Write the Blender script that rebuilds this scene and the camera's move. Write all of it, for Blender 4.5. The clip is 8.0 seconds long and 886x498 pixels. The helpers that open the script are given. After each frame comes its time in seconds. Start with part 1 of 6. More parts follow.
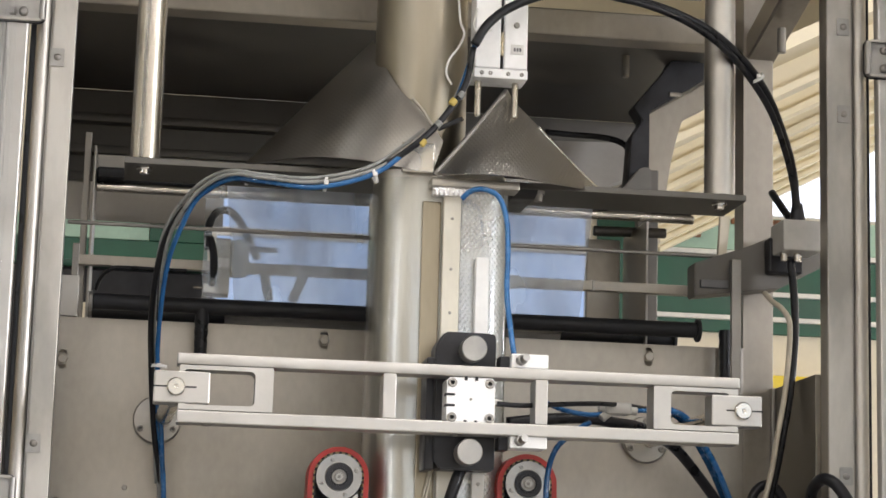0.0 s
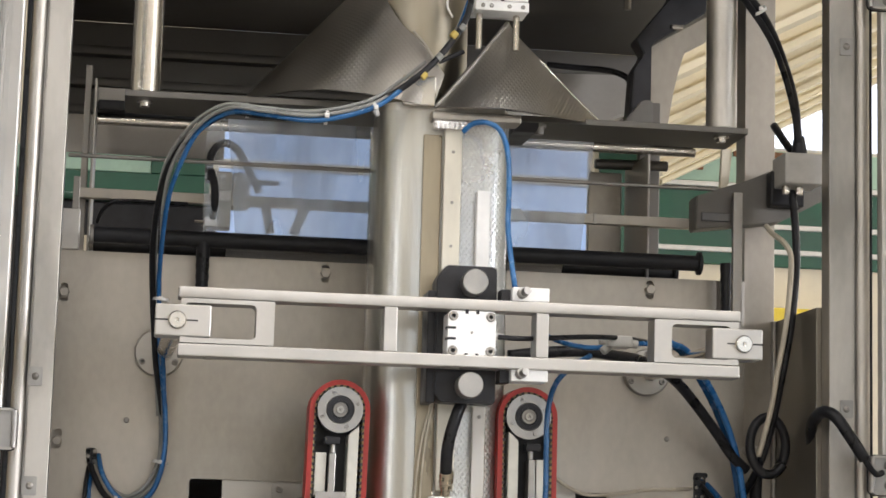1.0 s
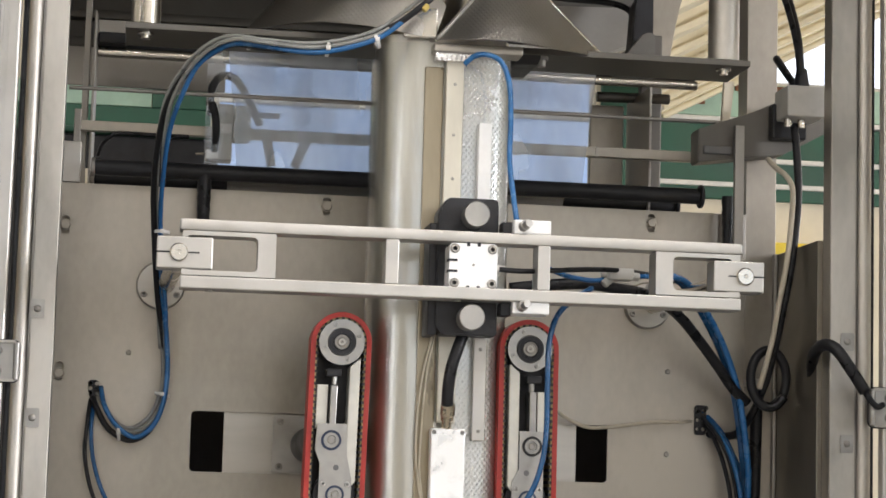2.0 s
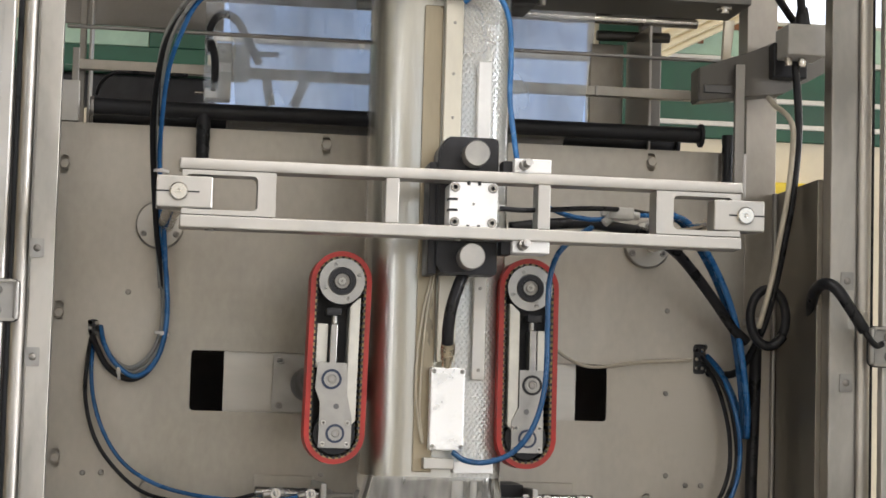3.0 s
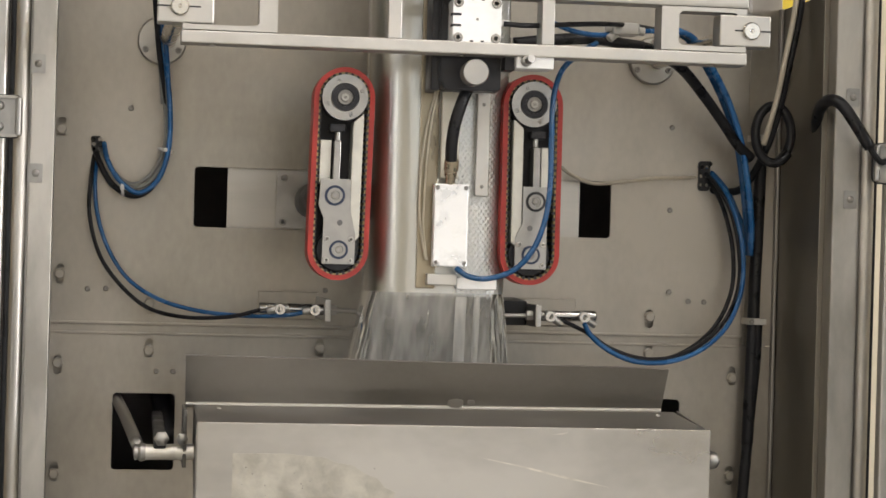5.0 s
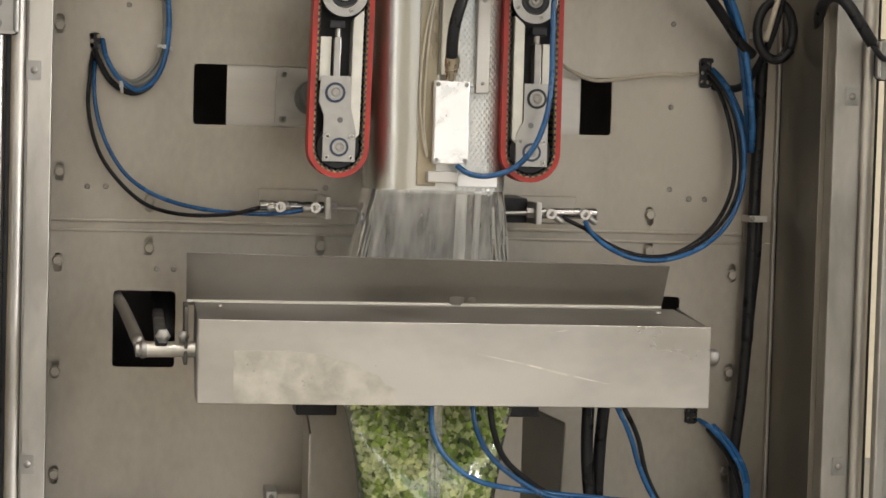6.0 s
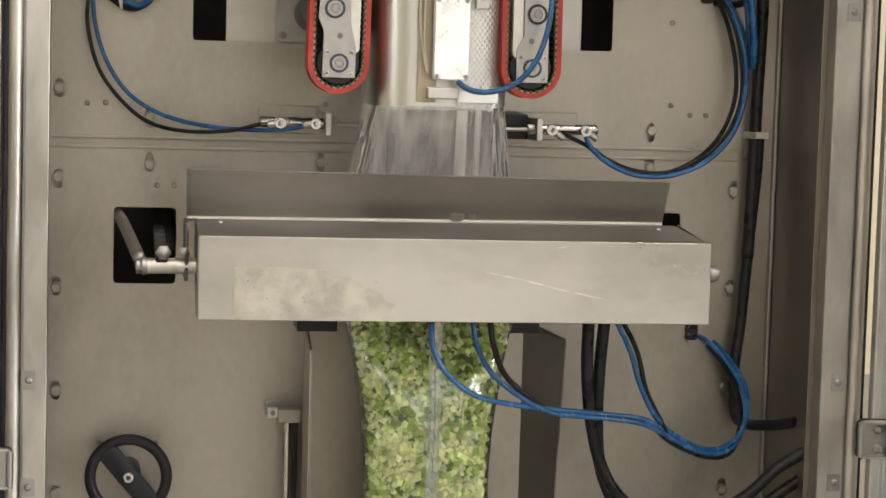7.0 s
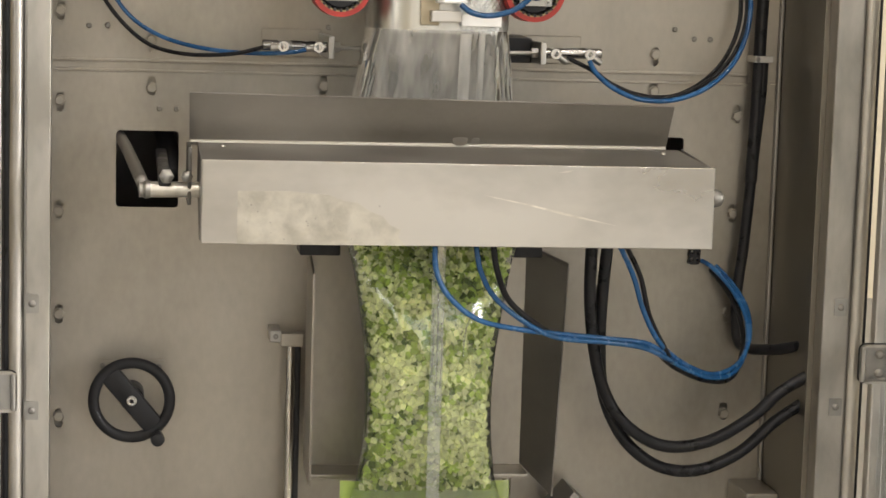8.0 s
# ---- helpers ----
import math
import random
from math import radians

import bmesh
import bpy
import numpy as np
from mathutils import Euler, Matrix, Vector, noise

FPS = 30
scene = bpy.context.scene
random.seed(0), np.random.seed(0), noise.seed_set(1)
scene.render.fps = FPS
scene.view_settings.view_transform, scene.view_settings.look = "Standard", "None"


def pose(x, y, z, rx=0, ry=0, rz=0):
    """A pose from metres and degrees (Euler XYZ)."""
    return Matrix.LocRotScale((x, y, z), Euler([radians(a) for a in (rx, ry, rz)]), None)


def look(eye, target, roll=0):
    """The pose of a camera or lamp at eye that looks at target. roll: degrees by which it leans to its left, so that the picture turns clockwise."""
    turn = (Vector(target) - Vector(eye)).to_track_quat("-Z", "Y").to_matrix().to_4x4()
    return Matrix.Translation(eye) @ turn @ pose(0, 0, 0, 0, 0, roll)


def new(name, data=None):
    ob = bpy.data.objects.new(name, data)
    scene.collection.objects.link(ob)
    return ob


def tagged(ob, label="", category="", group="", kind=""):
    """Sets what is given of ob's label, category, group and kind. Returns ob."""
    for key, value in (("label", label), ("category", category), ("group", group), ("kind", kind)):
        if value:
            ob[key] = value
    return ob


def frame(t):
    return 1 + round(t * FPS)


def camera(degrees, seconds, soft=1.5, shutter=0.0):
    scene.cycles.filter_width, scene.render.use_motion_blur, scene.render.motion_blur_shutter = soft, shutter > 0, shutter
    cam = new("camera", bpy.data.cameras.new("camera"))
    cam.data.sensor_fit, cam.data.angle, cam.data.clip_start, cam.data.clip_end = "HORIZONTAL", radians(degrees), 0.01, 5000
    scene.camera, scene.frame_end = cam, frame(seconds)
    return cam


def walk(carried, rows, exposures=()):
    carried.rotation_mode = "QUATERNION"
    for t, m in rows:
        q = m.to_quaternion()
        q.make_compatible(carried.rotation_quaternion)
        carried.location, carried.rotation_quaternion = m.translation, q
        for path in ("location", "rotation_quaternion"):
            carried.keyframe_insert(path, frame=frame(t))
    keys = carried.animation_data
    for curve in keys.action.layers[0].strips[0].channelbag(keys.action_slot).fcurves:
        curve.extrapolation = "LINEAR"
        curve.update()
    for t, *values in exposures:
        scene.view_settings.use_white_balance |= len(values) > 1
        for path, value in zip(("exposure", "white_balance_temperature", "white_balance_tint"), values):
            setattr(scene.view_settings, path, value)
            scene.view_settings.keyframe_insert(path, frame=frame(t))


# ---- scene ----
cam = camera(23.9, 8.0, soft=1.6)
PATH = [
    (0, (-0.437, -3.15, 1.371), (-0.157, -1.202, 1.726), 1.6),
    (0.5, (-0.438, -3.149, 1.37), (-0.157, -1.197, 1.699), 1.5),
    (1, (-0.435, -3.149, 1.373), (-0.154, -1.19, 1.664), 1.6),
    (2.5, (-0.436, -3.146, 1.368), (-0.151, -1.177, 1.572), 1.6),
    (3, (-0.439, -3.144, 1.368), (-0.151, -1.173, 1.541), 1.6),
    (3.5, (-0.437, -3.143, 1.371), (-0.149, -1.168, 1.5), 1.6),
    (4, (-0.436, -3.141, 1.363), (-0.148, -1.164, 1.453), 1.6),
    (4.5, (-0.434, -3.139, 1.365), (-0.146, -1.161, 1.416), 1.6),
    (5.8, (-0.433, -3.135, 1.364), (-0.143, -1.158, 1.283), 1.6),
    (6, (-0.437, -3.133, 1.364), (-0.145, -1.157, 1.267), 1.6),
    (6.5, (-0.431, -3.133, 1.364), (-0.142, -1.159, 1.224), 1.6),
    (7, (-0.434, -3.132, 1.363), (-0.143, -1.161, 1.187), 1.6),
    (7.5, (-0.433, -3.13, 1.364), (-0.142, -1.163, 1.15), 1.6),
    (8, (-0.438, -3.128, 1.364), (-0.146, -1.165, 1.115), 1.7),
]
walk(cam, [(t, look(eye, target, roll)) for t, eye, target, roll in PATH], exposures=((0.0, -0.16, 5850, 14), (3.5, -0.24, 5900, 13), (4.5, -0.27, 6020, 13), (6.5, -0.10, 6200, 12), (8.0, 0.03, 6330, 12)))

# ---- world and light ----
world = bpy.data.worlds.new("world")
scene.world = world
world.use_nodes = True
wn = world.node_tree.nodes
sky = wn.new("ShaderNodeTexSky")
sky.sky_type, sky.sun_disc = "NISHITA", False
sky.sun_elevation, sky.sun_rotation = radians(40), radians(200)
wn["Background"].inputs["Strength"].default_value = 0.12
world.node_tree.links.new(sky.outputs["Color"], wn["Background"].inputs["Color"])


def area_lamp(x, y, z, tx, ty, tz, w, h, power, colour):
    lamp = bpy.data.lights.new("lamp", "AREA")
    lamp.shape, lamp.size, lamp.size_y, lamp.energy, lamp.color = "RECTANGLE", w, h, power, colour
    ob = new("lamp", lamp)
    ob.matrix_world = look((x, y, z), (tx, ty, tz))
    return ob


WARM, DAY = (1.0, 0.92, 0.81), (1.0, 0.95, 0.89)
LUMINAIRES = [(x, y) for y in (-5.6, -3.6, -1.7) for x in (-3.6, -1.2, 1.2, 3.6)] + [(-3.6, 4.0), (-1.2, 4.0)]
for x, y in LUMINAIRES:
    area_lamp(x, y, 4.40, x, y, 0, 1.5, 0.28, 24.5, WARM)
# daylight lamps at unseen windows: two behind the camera, two in the east wall
# wide opening is stretched to fill reflections in the jaw cover
area_lamp(2.0, -7.85, 1.9, 0.9, 0, 1.5, 4.6, 2.6, 34, DAY)
area_lamp(6.9, -6.5, 2.5, 0, 0, 1.5, 1.9, 1.7, 430, DAY)
# added window light that brightens the roof lining and mint band
area_lamp(6.9, 4.6, 2.4, 1.5, 4.6, 3.2, 2.4, 1.8, 170, DAY)
area_lamp(-4.4, -7.85, 2.3, -2.2, 0, 1.6, 2.2, 2.0, 40, DAY)


# ---- materials ----
def material(name, colour, rough=0.5, metal=0.0, vary=0.12, scale=6.0, bump=0.0, bump_scale=200.0, stretch=(1, 1, 1),
             rough_vary=0.1, island=0.0, coat=0.0, spec=0.5):
    mat = bpy.data.materials.new(name)
    mat.use_nodes = True
    t = mat.node_tree
    n, l = t.nodes, t.links
    b = n["Principled BSDF"]
    b.inputs["Metallic"].default_value = metal
    b.inputs["Coat Weight"].default_value = coat
    b.inputs["Specular IOR Level"].default_value = spec
    geo = n.new("ShaderNodeNewGeometry")
    mp = n.new("ShaderNodeMapping")
    mp.inputs["Scale"].default_value = stretch
    l.new(geo.outputs["Position"], mp.inputs["Vector"])
    big = n.new("ShaderNodeTexNoise")
    big.inputs["Scale"].default_value, big.inputs["Detail"].default_value = scale, 5
    big.inputs["Distortion"].default_value = 0.4
    l.new(mp.outputs["Vector"], big.inputs["Vector"])
    fine = n.new("ShaderNodeTexNoise")
    fine.inputs["Scale"].default_value, fine.inputs["Detail"].default_value = bump_scale, 3
    l.new(mp.outputs["Vector"], fine.inputs["Vector"])
    both = n.new("ShaderNodeMath")
    both.operation = "MULTIPLY_ADD"
    l.new(fine.outputs["Fac"], both.inputs[0])
    both.inputs[1].default_value = 0.14
    l.new(big.outputs["Fac"], both.inputs[2])
    ramp = n.new("ShaderNodeMapRange")
    ramp.inputs["From Min"].default_value, ramp.inputs["From Max"].default_value = 0.40, 0.74
    ramp.inputs["To Min"].default_value, ramp.inputs["To Max"].default_value = 1 - vary, 1 + vary
    l.new(both.outputs["Value"], ramp.inputs["Value"])
    src = ramp.outputs["Result"]
    if island:
        rnd = n.new("ShaderNodeMapRange")
        rnd.inputs["To Min"].default_value, rnd.inputs["To Max"].default_value = 1 - island, 1 + island
        info = n.new("ShaderNodeObjectInfo")
        l.new(info.outputs["Random"], rnd.inputs["Value"])
        mul = n.new("ShaderNodeMath")
        mul.operation = "MULTIPLY"
        l.new(src, mul.inputs[0]), l.new(rnd.outputs["Result"], mul.inputs[1])
        src = mul.outputs["Value"]
    mix = n.new("ShaderNodeVectorMath")
    mix.operation = "SCALE"
    mix.inputs[0].default_value = colour
    l.new(src, mix.inputs["Scale"])
    l.new(mix.outputs["Vector"], b.inputs["Base Color"])
    rr = n.new("ShaderNodeMapRange")
    rr.inputs["From Min"].default_value, rr.inputs["From Max"].default_value = 0.40, 0.74
    rr.inputs["To Min"].default_value, rr.inputs["To Max"].default_value = max(0.03, rough - rough_vary), min(1, rough + rough_vary)
    l.new(both.outputs["Value"], rr.inputs["Value"])
    l.new(rr.outputs["Result"], b.inputs["Roughness"])
    if bump:
        bp = n.new("ShaderNodeBump")
        bp.inputs["Strength"].default_value, bp.inputs["Distance"].default_value = bump, 0.002
        l.new(fine.outputs["Fac"], bp.inputs["Height"])
        l.new(bp.outputs["Normal"], b.inputs["Normal"])
    return mat


def embossed(name, colour, rough, pitch, twist=0.0, deep=0.8, metal=1.0):
    """Steel sheet with a lozenge emboss of that pitch in metres."""
    mat = material(name, colour, rough, metal, 0.12, 7)
    n, l = mat.node_tree.nodes, mat.node_tree.links
    geo = n.new("ShaderNodeNewGeometry")
    waves = []
    for ang in (35 + twist, -35 + twist):
        mp = n.new("ShaderNodeMapping")
        mp.inputs["Rotation"].default_value = (0, radians(ang), 0)
        l.new(geo.outputs["Position"], mp.inputs["Vector"])
        w = n.new("ShaderNodeTexWave")
        w.bands_direction = "X"
        w.inputs["Scale"].default_value = 0.314 / pitch
        l.new(mp.outputs["Vector"], w.inputs["Vector"])
        waves.append(w.outputs["Fac"])
    mul = n.new("ShaderNodeMath")
    mul.operation = "MULTIPLY"
    l.new(waves[0], mul.inputs[0]), l.new(waves[1], mul.inputs[1])
    bp = n.new("ShaderNodeBump")
    bp.inputs["Strength"].default_value, bp.inputs["Distance"].default_value = deep, 0.0012
    l.new(mul.outputs["Value"], bp.inputs["Height"])
    l.new(bp.outputs["Normal"], n["Principled BSDF"].inputs["Normal"])
    return mat


def clear_film(name, tint, haze, rough=0.12, gloss=0.2, front=0.5, stretch=(30, 30, 5), swing=0.3):
    """Thin plastic film: mostly see-through, with a milky part and a wrinkled gloss."""
    mat = bpy.data.materials.new(name)
    mat.use_nodes = True
    n, l = mat.node_tree.nodes, mat.node_tree.links
    n.remove(n["Principled BSDF"])
    clear = n.new("ShaderNodeBsdfTransparent")
    milky = n.new("ShaderNodeBsdfTranslucent")
    face = n.new("ShaderNodeBsdfDiffuse")
    shine = n.new("ShaderNodeBsdfGlossy")
    clear.inputs["Color"].default_value = (0.95, 0.97, 0.98, 1)
    milky.inputs["Color"].default_value = (*tint, 1)
    face.inputs["Color"].default_value = (*tint, 1)
    shine.inputs["Color"].default_value = (1, 1, 1, 1)
    shine.inputs["Roughness"].default_value = rough
    tex = n.new("ShaderNodeTexNoise")
    geo = n.new("ShaderNodeNewGeometry")
    mp = n.new("ShaderNodeMapping")
    mp.inputs["Scale"].default_value = stretch
    l.new(geo.outputs["Position"], mp.inputs["Vector"])
    l.new(mp.outputs["Vector"], tex.inputs["Vector"])
    tex.inputs["Scale"].default_value = 1.0
    bp = n.new("ShaderNodeBump")
    bp.inputs["Strength"].default_value, bp.inputs["Distance"].default_value = 0.35, 0.004
    l.new(tex.outputs["Fac"], bp.inputs["Height"])
    l.new(bp.outputs["Normal"], shine.inputs["Normal"])
    a, b, c = (n.new("ShaderNodeMixShader") for _ in range(3))
    a.inputs["Fac"].default_value = front
    l.new(milky.outputs[0], a.inputs[1]), l.new(face.outputs[0], a.inputs[2])
    hz = n.new("ShaderNodeMapRange")
    hz.inputs["From Min"].default_value, hz.inputs["From Max"].default_value = 0.3, 0.7
    hz.inputs["To Min"].default_value, hz.inputs["To Max"].default_value = haze * (1 - swing), haze * (1 + swing)
    l.new(tex.outputs["Fac"], hz.inputs["Value"])
    l.new(hz.outputs["Result"], b.inputs["Fac"])
    l.new(clear.outputs[0], b.inputs[1]), l.new(a.outputs[0], b.inputs[2])
    fr = n.new("ShaderNodeFresnel")
    fr.inputs["IOR"].default_value = 1.5
    g = n.new("ShaderNodeMath")
    g.operation = "MULTIPLY_ADD"
    l.new(fr.outputs[0], g.inputs[0])
    g.inputs[1].default_value, g.inputs[2].default_value = 0.9, gloss * 0.2
    l.new(g.outputs[0], c.inputs["Fac"])
    l.new(b.outputs[0], c.inputs[1]), l.new(shine.outputs[0], c.inputs[2])
    l.new(c.outputs[0], n["Material Output"].inputs["Surface"])
    return mat


steel = material("steel_sheet", (0.405, 0.376, 0.327), 0.41, 0.80, 0.27, 3.2, 0.04, 90, (1, 1, 0.6), rough_vary=0.10)
steel_post = material("steel_post", (0.50, 0.48, 0.44), 0.45, 1.0, 0.22, 14, 0.08, 120, (1, 1, 0.4))
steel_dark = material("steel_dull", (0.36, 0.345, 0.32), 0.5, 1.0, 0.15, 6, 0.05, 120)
steel_bright = material("steel_polished", (0.68, 0.645, 0.58), 0.24, 1.0, 0.08, 12, 0.03, 60, (1, 1, 0.1), 0.06)
steel_tube = material("steel_tube", (0.76, 0.735, 0.68), 0.42, 1.0, 0.28, 16, 0.05, 70, (1, 1, 0.10), 0.10)
# shaded copy of the stainless steel: dim inner faces are darkened by colour
steel_side_shade = material("steel_side_shaded", (0.155, 0.147, 0.133), 0.55, 0.8, 0.2, 4, 0.04, 100)
# frame steel under the deck, with its shade put into the colour
steel_frame_shade = material("steel_shaded_frame", (0.17, 0.163, 0.15), 0.45, 0.7, 0.25, 8, 0.04, 100)
# side wall's steel, darkened so the colour carries that side's shade
steel_wall_shade = material("steel_wall_shaded", (0.23, 0.212, 0.18), 0.40, 0.9, 0.2, 4, 0.04, 100, (1, 1, 0.3))
# filling tube's steel, darkened to hold its shade and dark reflections
steel_fill_shade = material("steel_filling_tube_shaded", (0.29, 0.262, 0.205), 0.30, 1.0, 0.2, 12, 0.04, 50, (1, 1, 0.12))
steel_brushed = material("steel_brushed", (0.50, 0.48, 0.44), 0.44, 1.0, 0.16, 8, 0.05, 90, (0.12, 1, 1))
steel_satin = material("steel_satin", (0.40, 0.39, 0.37), 0.42, 1.0, 0.14, 25, 0.04, 120)
yellowed = material("yellowed_strip", (0.37, 0.318, 0.225), 0.34, 0.5, 0.26, 14, stretch=(1, 1, 0.15))
cream_bar = material("cream_bar", (0.74, 0.705, 0.60), 0.42, 0.15, 0.10, 25, stretch=(1, 1, 0.3))
rail_cream = material("pressure_rail", (0.66, 0.645, 0.58), 0.42, 0.3, 0.1, 25)
belt_base = material("belt_cord", (0.36, 0.29, 0.14), 0.6, 0, 0.2, 60)
alu = material("aluminium_milled", (0.57, 0.555, 0.525), 0.46, 1.0, 0.07, 20, 0.05, 160)
alu_white = material("aluminium_satin", (0.93, 0.93, 0.925), 0.5, 0.35, 0.06, 25, 0.05, 160)
emboss = embossed("steel_embossed", (0.46, 0.44, 0.405), 0.38, 0.0052, 0, 0.45)
emboss_left = embossed("steel_embossed_worn", (0.42, 0.40, 0.365), 0.42, 0.0052, 0, 0.16)
emboss_tube = embossed("steel_embossed_tube", (0.94, 0.935, 0.925), 0.33, 0.0054, 0, 0.8, 0.75)
black_rub = material("black_rubber", (0.017, 0.017, 0.019), 0.33, 0, 0.25, 30, 0.1, 300, spec=0.25)
black_pl = material("black_plastic", (0.022, 0.022, 0.024), 0.40, 0, 0.2, 30, 0.15, 500, spec=0.25)
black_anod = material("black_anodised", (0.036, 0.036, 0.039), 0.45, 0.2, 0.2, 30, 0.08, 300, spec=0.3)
# dark colour that stands in for shade inside holes and hollows
void_shade = material("cavity_shade", (0.15, 0.148, 0.15), 0.7, 0, 0.2, 10)
blue_pu = material("blue_polyurethane", (0.024, 0.108, 0.275), 0.24, 0, 0.15, 25, island=0.3)
grey_pu = material("grey_sheath", (0.26, 0.265, 0.25), 0.34, 0, 0.15, 30)
beige_pu = material("beige_sheath", (0.55, 0.50, 0.40), 0.45, 0, 0.12, 30)
white_pl = material("white_plastic", (0.72, 0.71, 0.68), 0.45, 0, 0.08, 30)
grey_pl = material("grey_plastic", (0.45, 0.44, 0.41), 0.5, 0, 0.1, 30)
yellow_tape = material("yellow_tape", (0.50, 0.38, 0.09), 0.5, 0, 0.15, 60)
red_belt = material("red_belt_rubber", (0.36, 0.030, 0.022), 0.5, 0, 0.22, 22, 0.1, 300)
belt_teeth = material("belt_fabric", (0.03, 0.03, 0.03), 0.6, 0, 0.2, 60)
brass = material("brass_nickel", (0.55, 0.48, 0.36), 0.28, 1.0, 0.1, 50)
print_grey = material("print_grey", (0.12, 0.12, 0.13), 0.6)
blue_ring = material("blue_seal", (0.022, 0.035, 0.075), 0.4)
film_clear = clear_film("film_clear", (0.75, 0.76, 0.76), 0.16)
film_skirt = clear_film("film_skirt", (0.86, 0.85, 0.82), 0.42, 0.1, 0.3, 0.6, (55, 30, 3), 0.55)
film_fold = clear_film("film_fold", (0.88, 0.87, 0.84), 0.72, 0.15, 0.3, 0.6, (60, 30, 3), 0.3)
film_web = clear_film("film_web", (0.74, 0.80, 0.92), 0.45, 0.2, 0.1, 0.25, (14, 14, 5), 0.55)
film_wrap = clear_film("film_wrap", (0.72, 0.66, 0.52), 0.08, 0.10)
film_foot = clear_film("film_foot", (0.40, 0.56, 0.10), 0.80, 0.1, 0.2, 0.7)
patch_steel = material("pale_patch_steel", (0.505, 0.482, 0.422), 0.44, 0.9, 0.14, 45, 0.06, 260)
# lighter steel for reflected light painted on the jaw cover
streak_glint = material("reflection_streak_steel", (0.62, 0.59, 0.53), 0.40, 0.9, 0.25, 40)
cover_steel = material("cover_steel", (0.435, 0.419, 0.387), 0.34, 1.0, 0.24, 5, 0.05, 70, (0.5, 1, 0.8), 0.12)
alu_cover = material("aluminium_blank", (0.92, 0.92, 0.915), 0.34, 0.4, 0.22, 30, 0.06, 140, rough_vary=0.14)
film_seam = clear_film("film_seam", (0.80, 0.84, 0.72), 0.06, 0.07, 0.7)
chrome = material("chrome_plate", (0.44, 0.43, 0.41), 0.22, 1.0, 0.12, 40, 0.03, 60)
film_bag = clear_film("film_bag", (0.66, 0.74, 0.48), 0.045, 0.05, 0.16, 0.5, (26, 26, 9), 0.5)
celery_a = material("celery_pale", (0.79, 0.82, 0.44), 0.38, 0, 0.2, 60, island=0.3)
celery_b = material("celery_green", (0.43, 0.55, 0.11), 0.40, 0, 0.2, 60, island=0.35)
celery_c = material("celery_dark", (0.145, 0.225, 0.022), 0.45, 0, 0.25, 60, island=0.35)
concrete = material("concrete", (0.30, 0.29, 0.27), 0.6, 0, 0.2, 2, 0.1, 60)
cream_paint = material("cream_paint", (0.72, 0.66, 0.52), 0.6, 0, 0.08, 2, 0.05, 40)
mint_paint = material("mint_paint", (0.36, 0.52, 0.42), 0.55, 0, 0.18, 4, 0.05, 40)
roof_paint = material("cream_roof_paint", (0.83, 0.75, 0.55), 0.55, 0, 0.08, 2, 0.05, 40)
green_paint = material("dark_green_paint", (0.02, 0.09, 0.055), 0.5, 0, 0.2, 4)
rust_mat = material("rust_stain", (0.20, 0.09, 0.04), 0.8, 0, 0.4, 20)
yellow_paint = material("yellow_paint", (0.80, 0.62, 0.03), 0.5, 0, 0.1, 6)
glass_mat = clear_film("window_glass", (0.9, 0.95, 1.0), 0.03, 0.03)


def lamp_material():
    mat = bpy.data.materials.new("lamp_diffuser")
    mat.use_nodes = True
    b = mat.node_tree.nodes["Principled BSDF"]
    b.inputs["Base Color"].default_value = (0.9, 0.9, 0.88, 1)
    b.inputs["Emission Color"].default_value = (1, 0.92, 0.8, 1)
    b.inputs["Emission Strength"].default_value = 4
    return mat


lamp_glow = lamp_material()


def daylight(name, colour, strength):
    mat = bpy.data.materials.new(name)
    mat.use_nodes = True
    n = mat.node_tree.nodes
    n.remove(n["Principled BSDF"])
    e = n.new("ShaderNodeEmission")
    e.inputs["Color"].default_value, e.inputs["Strength"].default_value = (*colour, 1), strength
    mat.node_tree.links.new(e.outputs[0], n["Material Output"].inputs["Surface"])
    return mat


day_blue = daylight("hazy_sky", (0.60, 0.745, 1.0), 0.80)
day_white = daylight("white_sky", (0.97, 0.98, 1.0), 2.2)


# ---- mesh helpers ----
def part(name, bm, mat, parent=None, label="", smooth=True):
    """Links a bmesh as one mesh object under a thing or part."""
    for f in bm.faces:
        f.smooth = smooth
    if smooth:
        for e in bm.edges:
            if len(e.link_faces) == 2:
                a, b = (f.calc_area() for f in e.link_faces)
                bend = e.calc_face_angle(0)
                if bend > radians(32) or (bend > radians(8) and max(a, b) > 8 * min(a, b)):
                    e.smooth = False
    me = bpy.data.meshes.new(name)
    bm.to_mesh(me)
    bm.free()
    me.materials.append(mat)
    ob = new(name, me)
    if parent is not None:
        ob.parent = parent
        ob.matrix_parent_inverse = parent.matrix_world.inverted()
    if label:
        tagged(ob, label)
    return ob


def share(name, source, parent, m):
    """Another object on the mesh of source, under parent, at the pose m in the parent's space."""
    ob = new(name, source.data)
    ob.parent = parent
    ob.matrix_basis = m
    return ob


def thing(name, label, category, group="", kind="", at=(0, 0, 0)):
    ob = new(name)
    ob.empty_display_size = 0.05
    ob.matrix_world = Matrix.Translation(at)
    bpy.context.view_layer.update()
    return tagged(ob, label, category, group, kind)


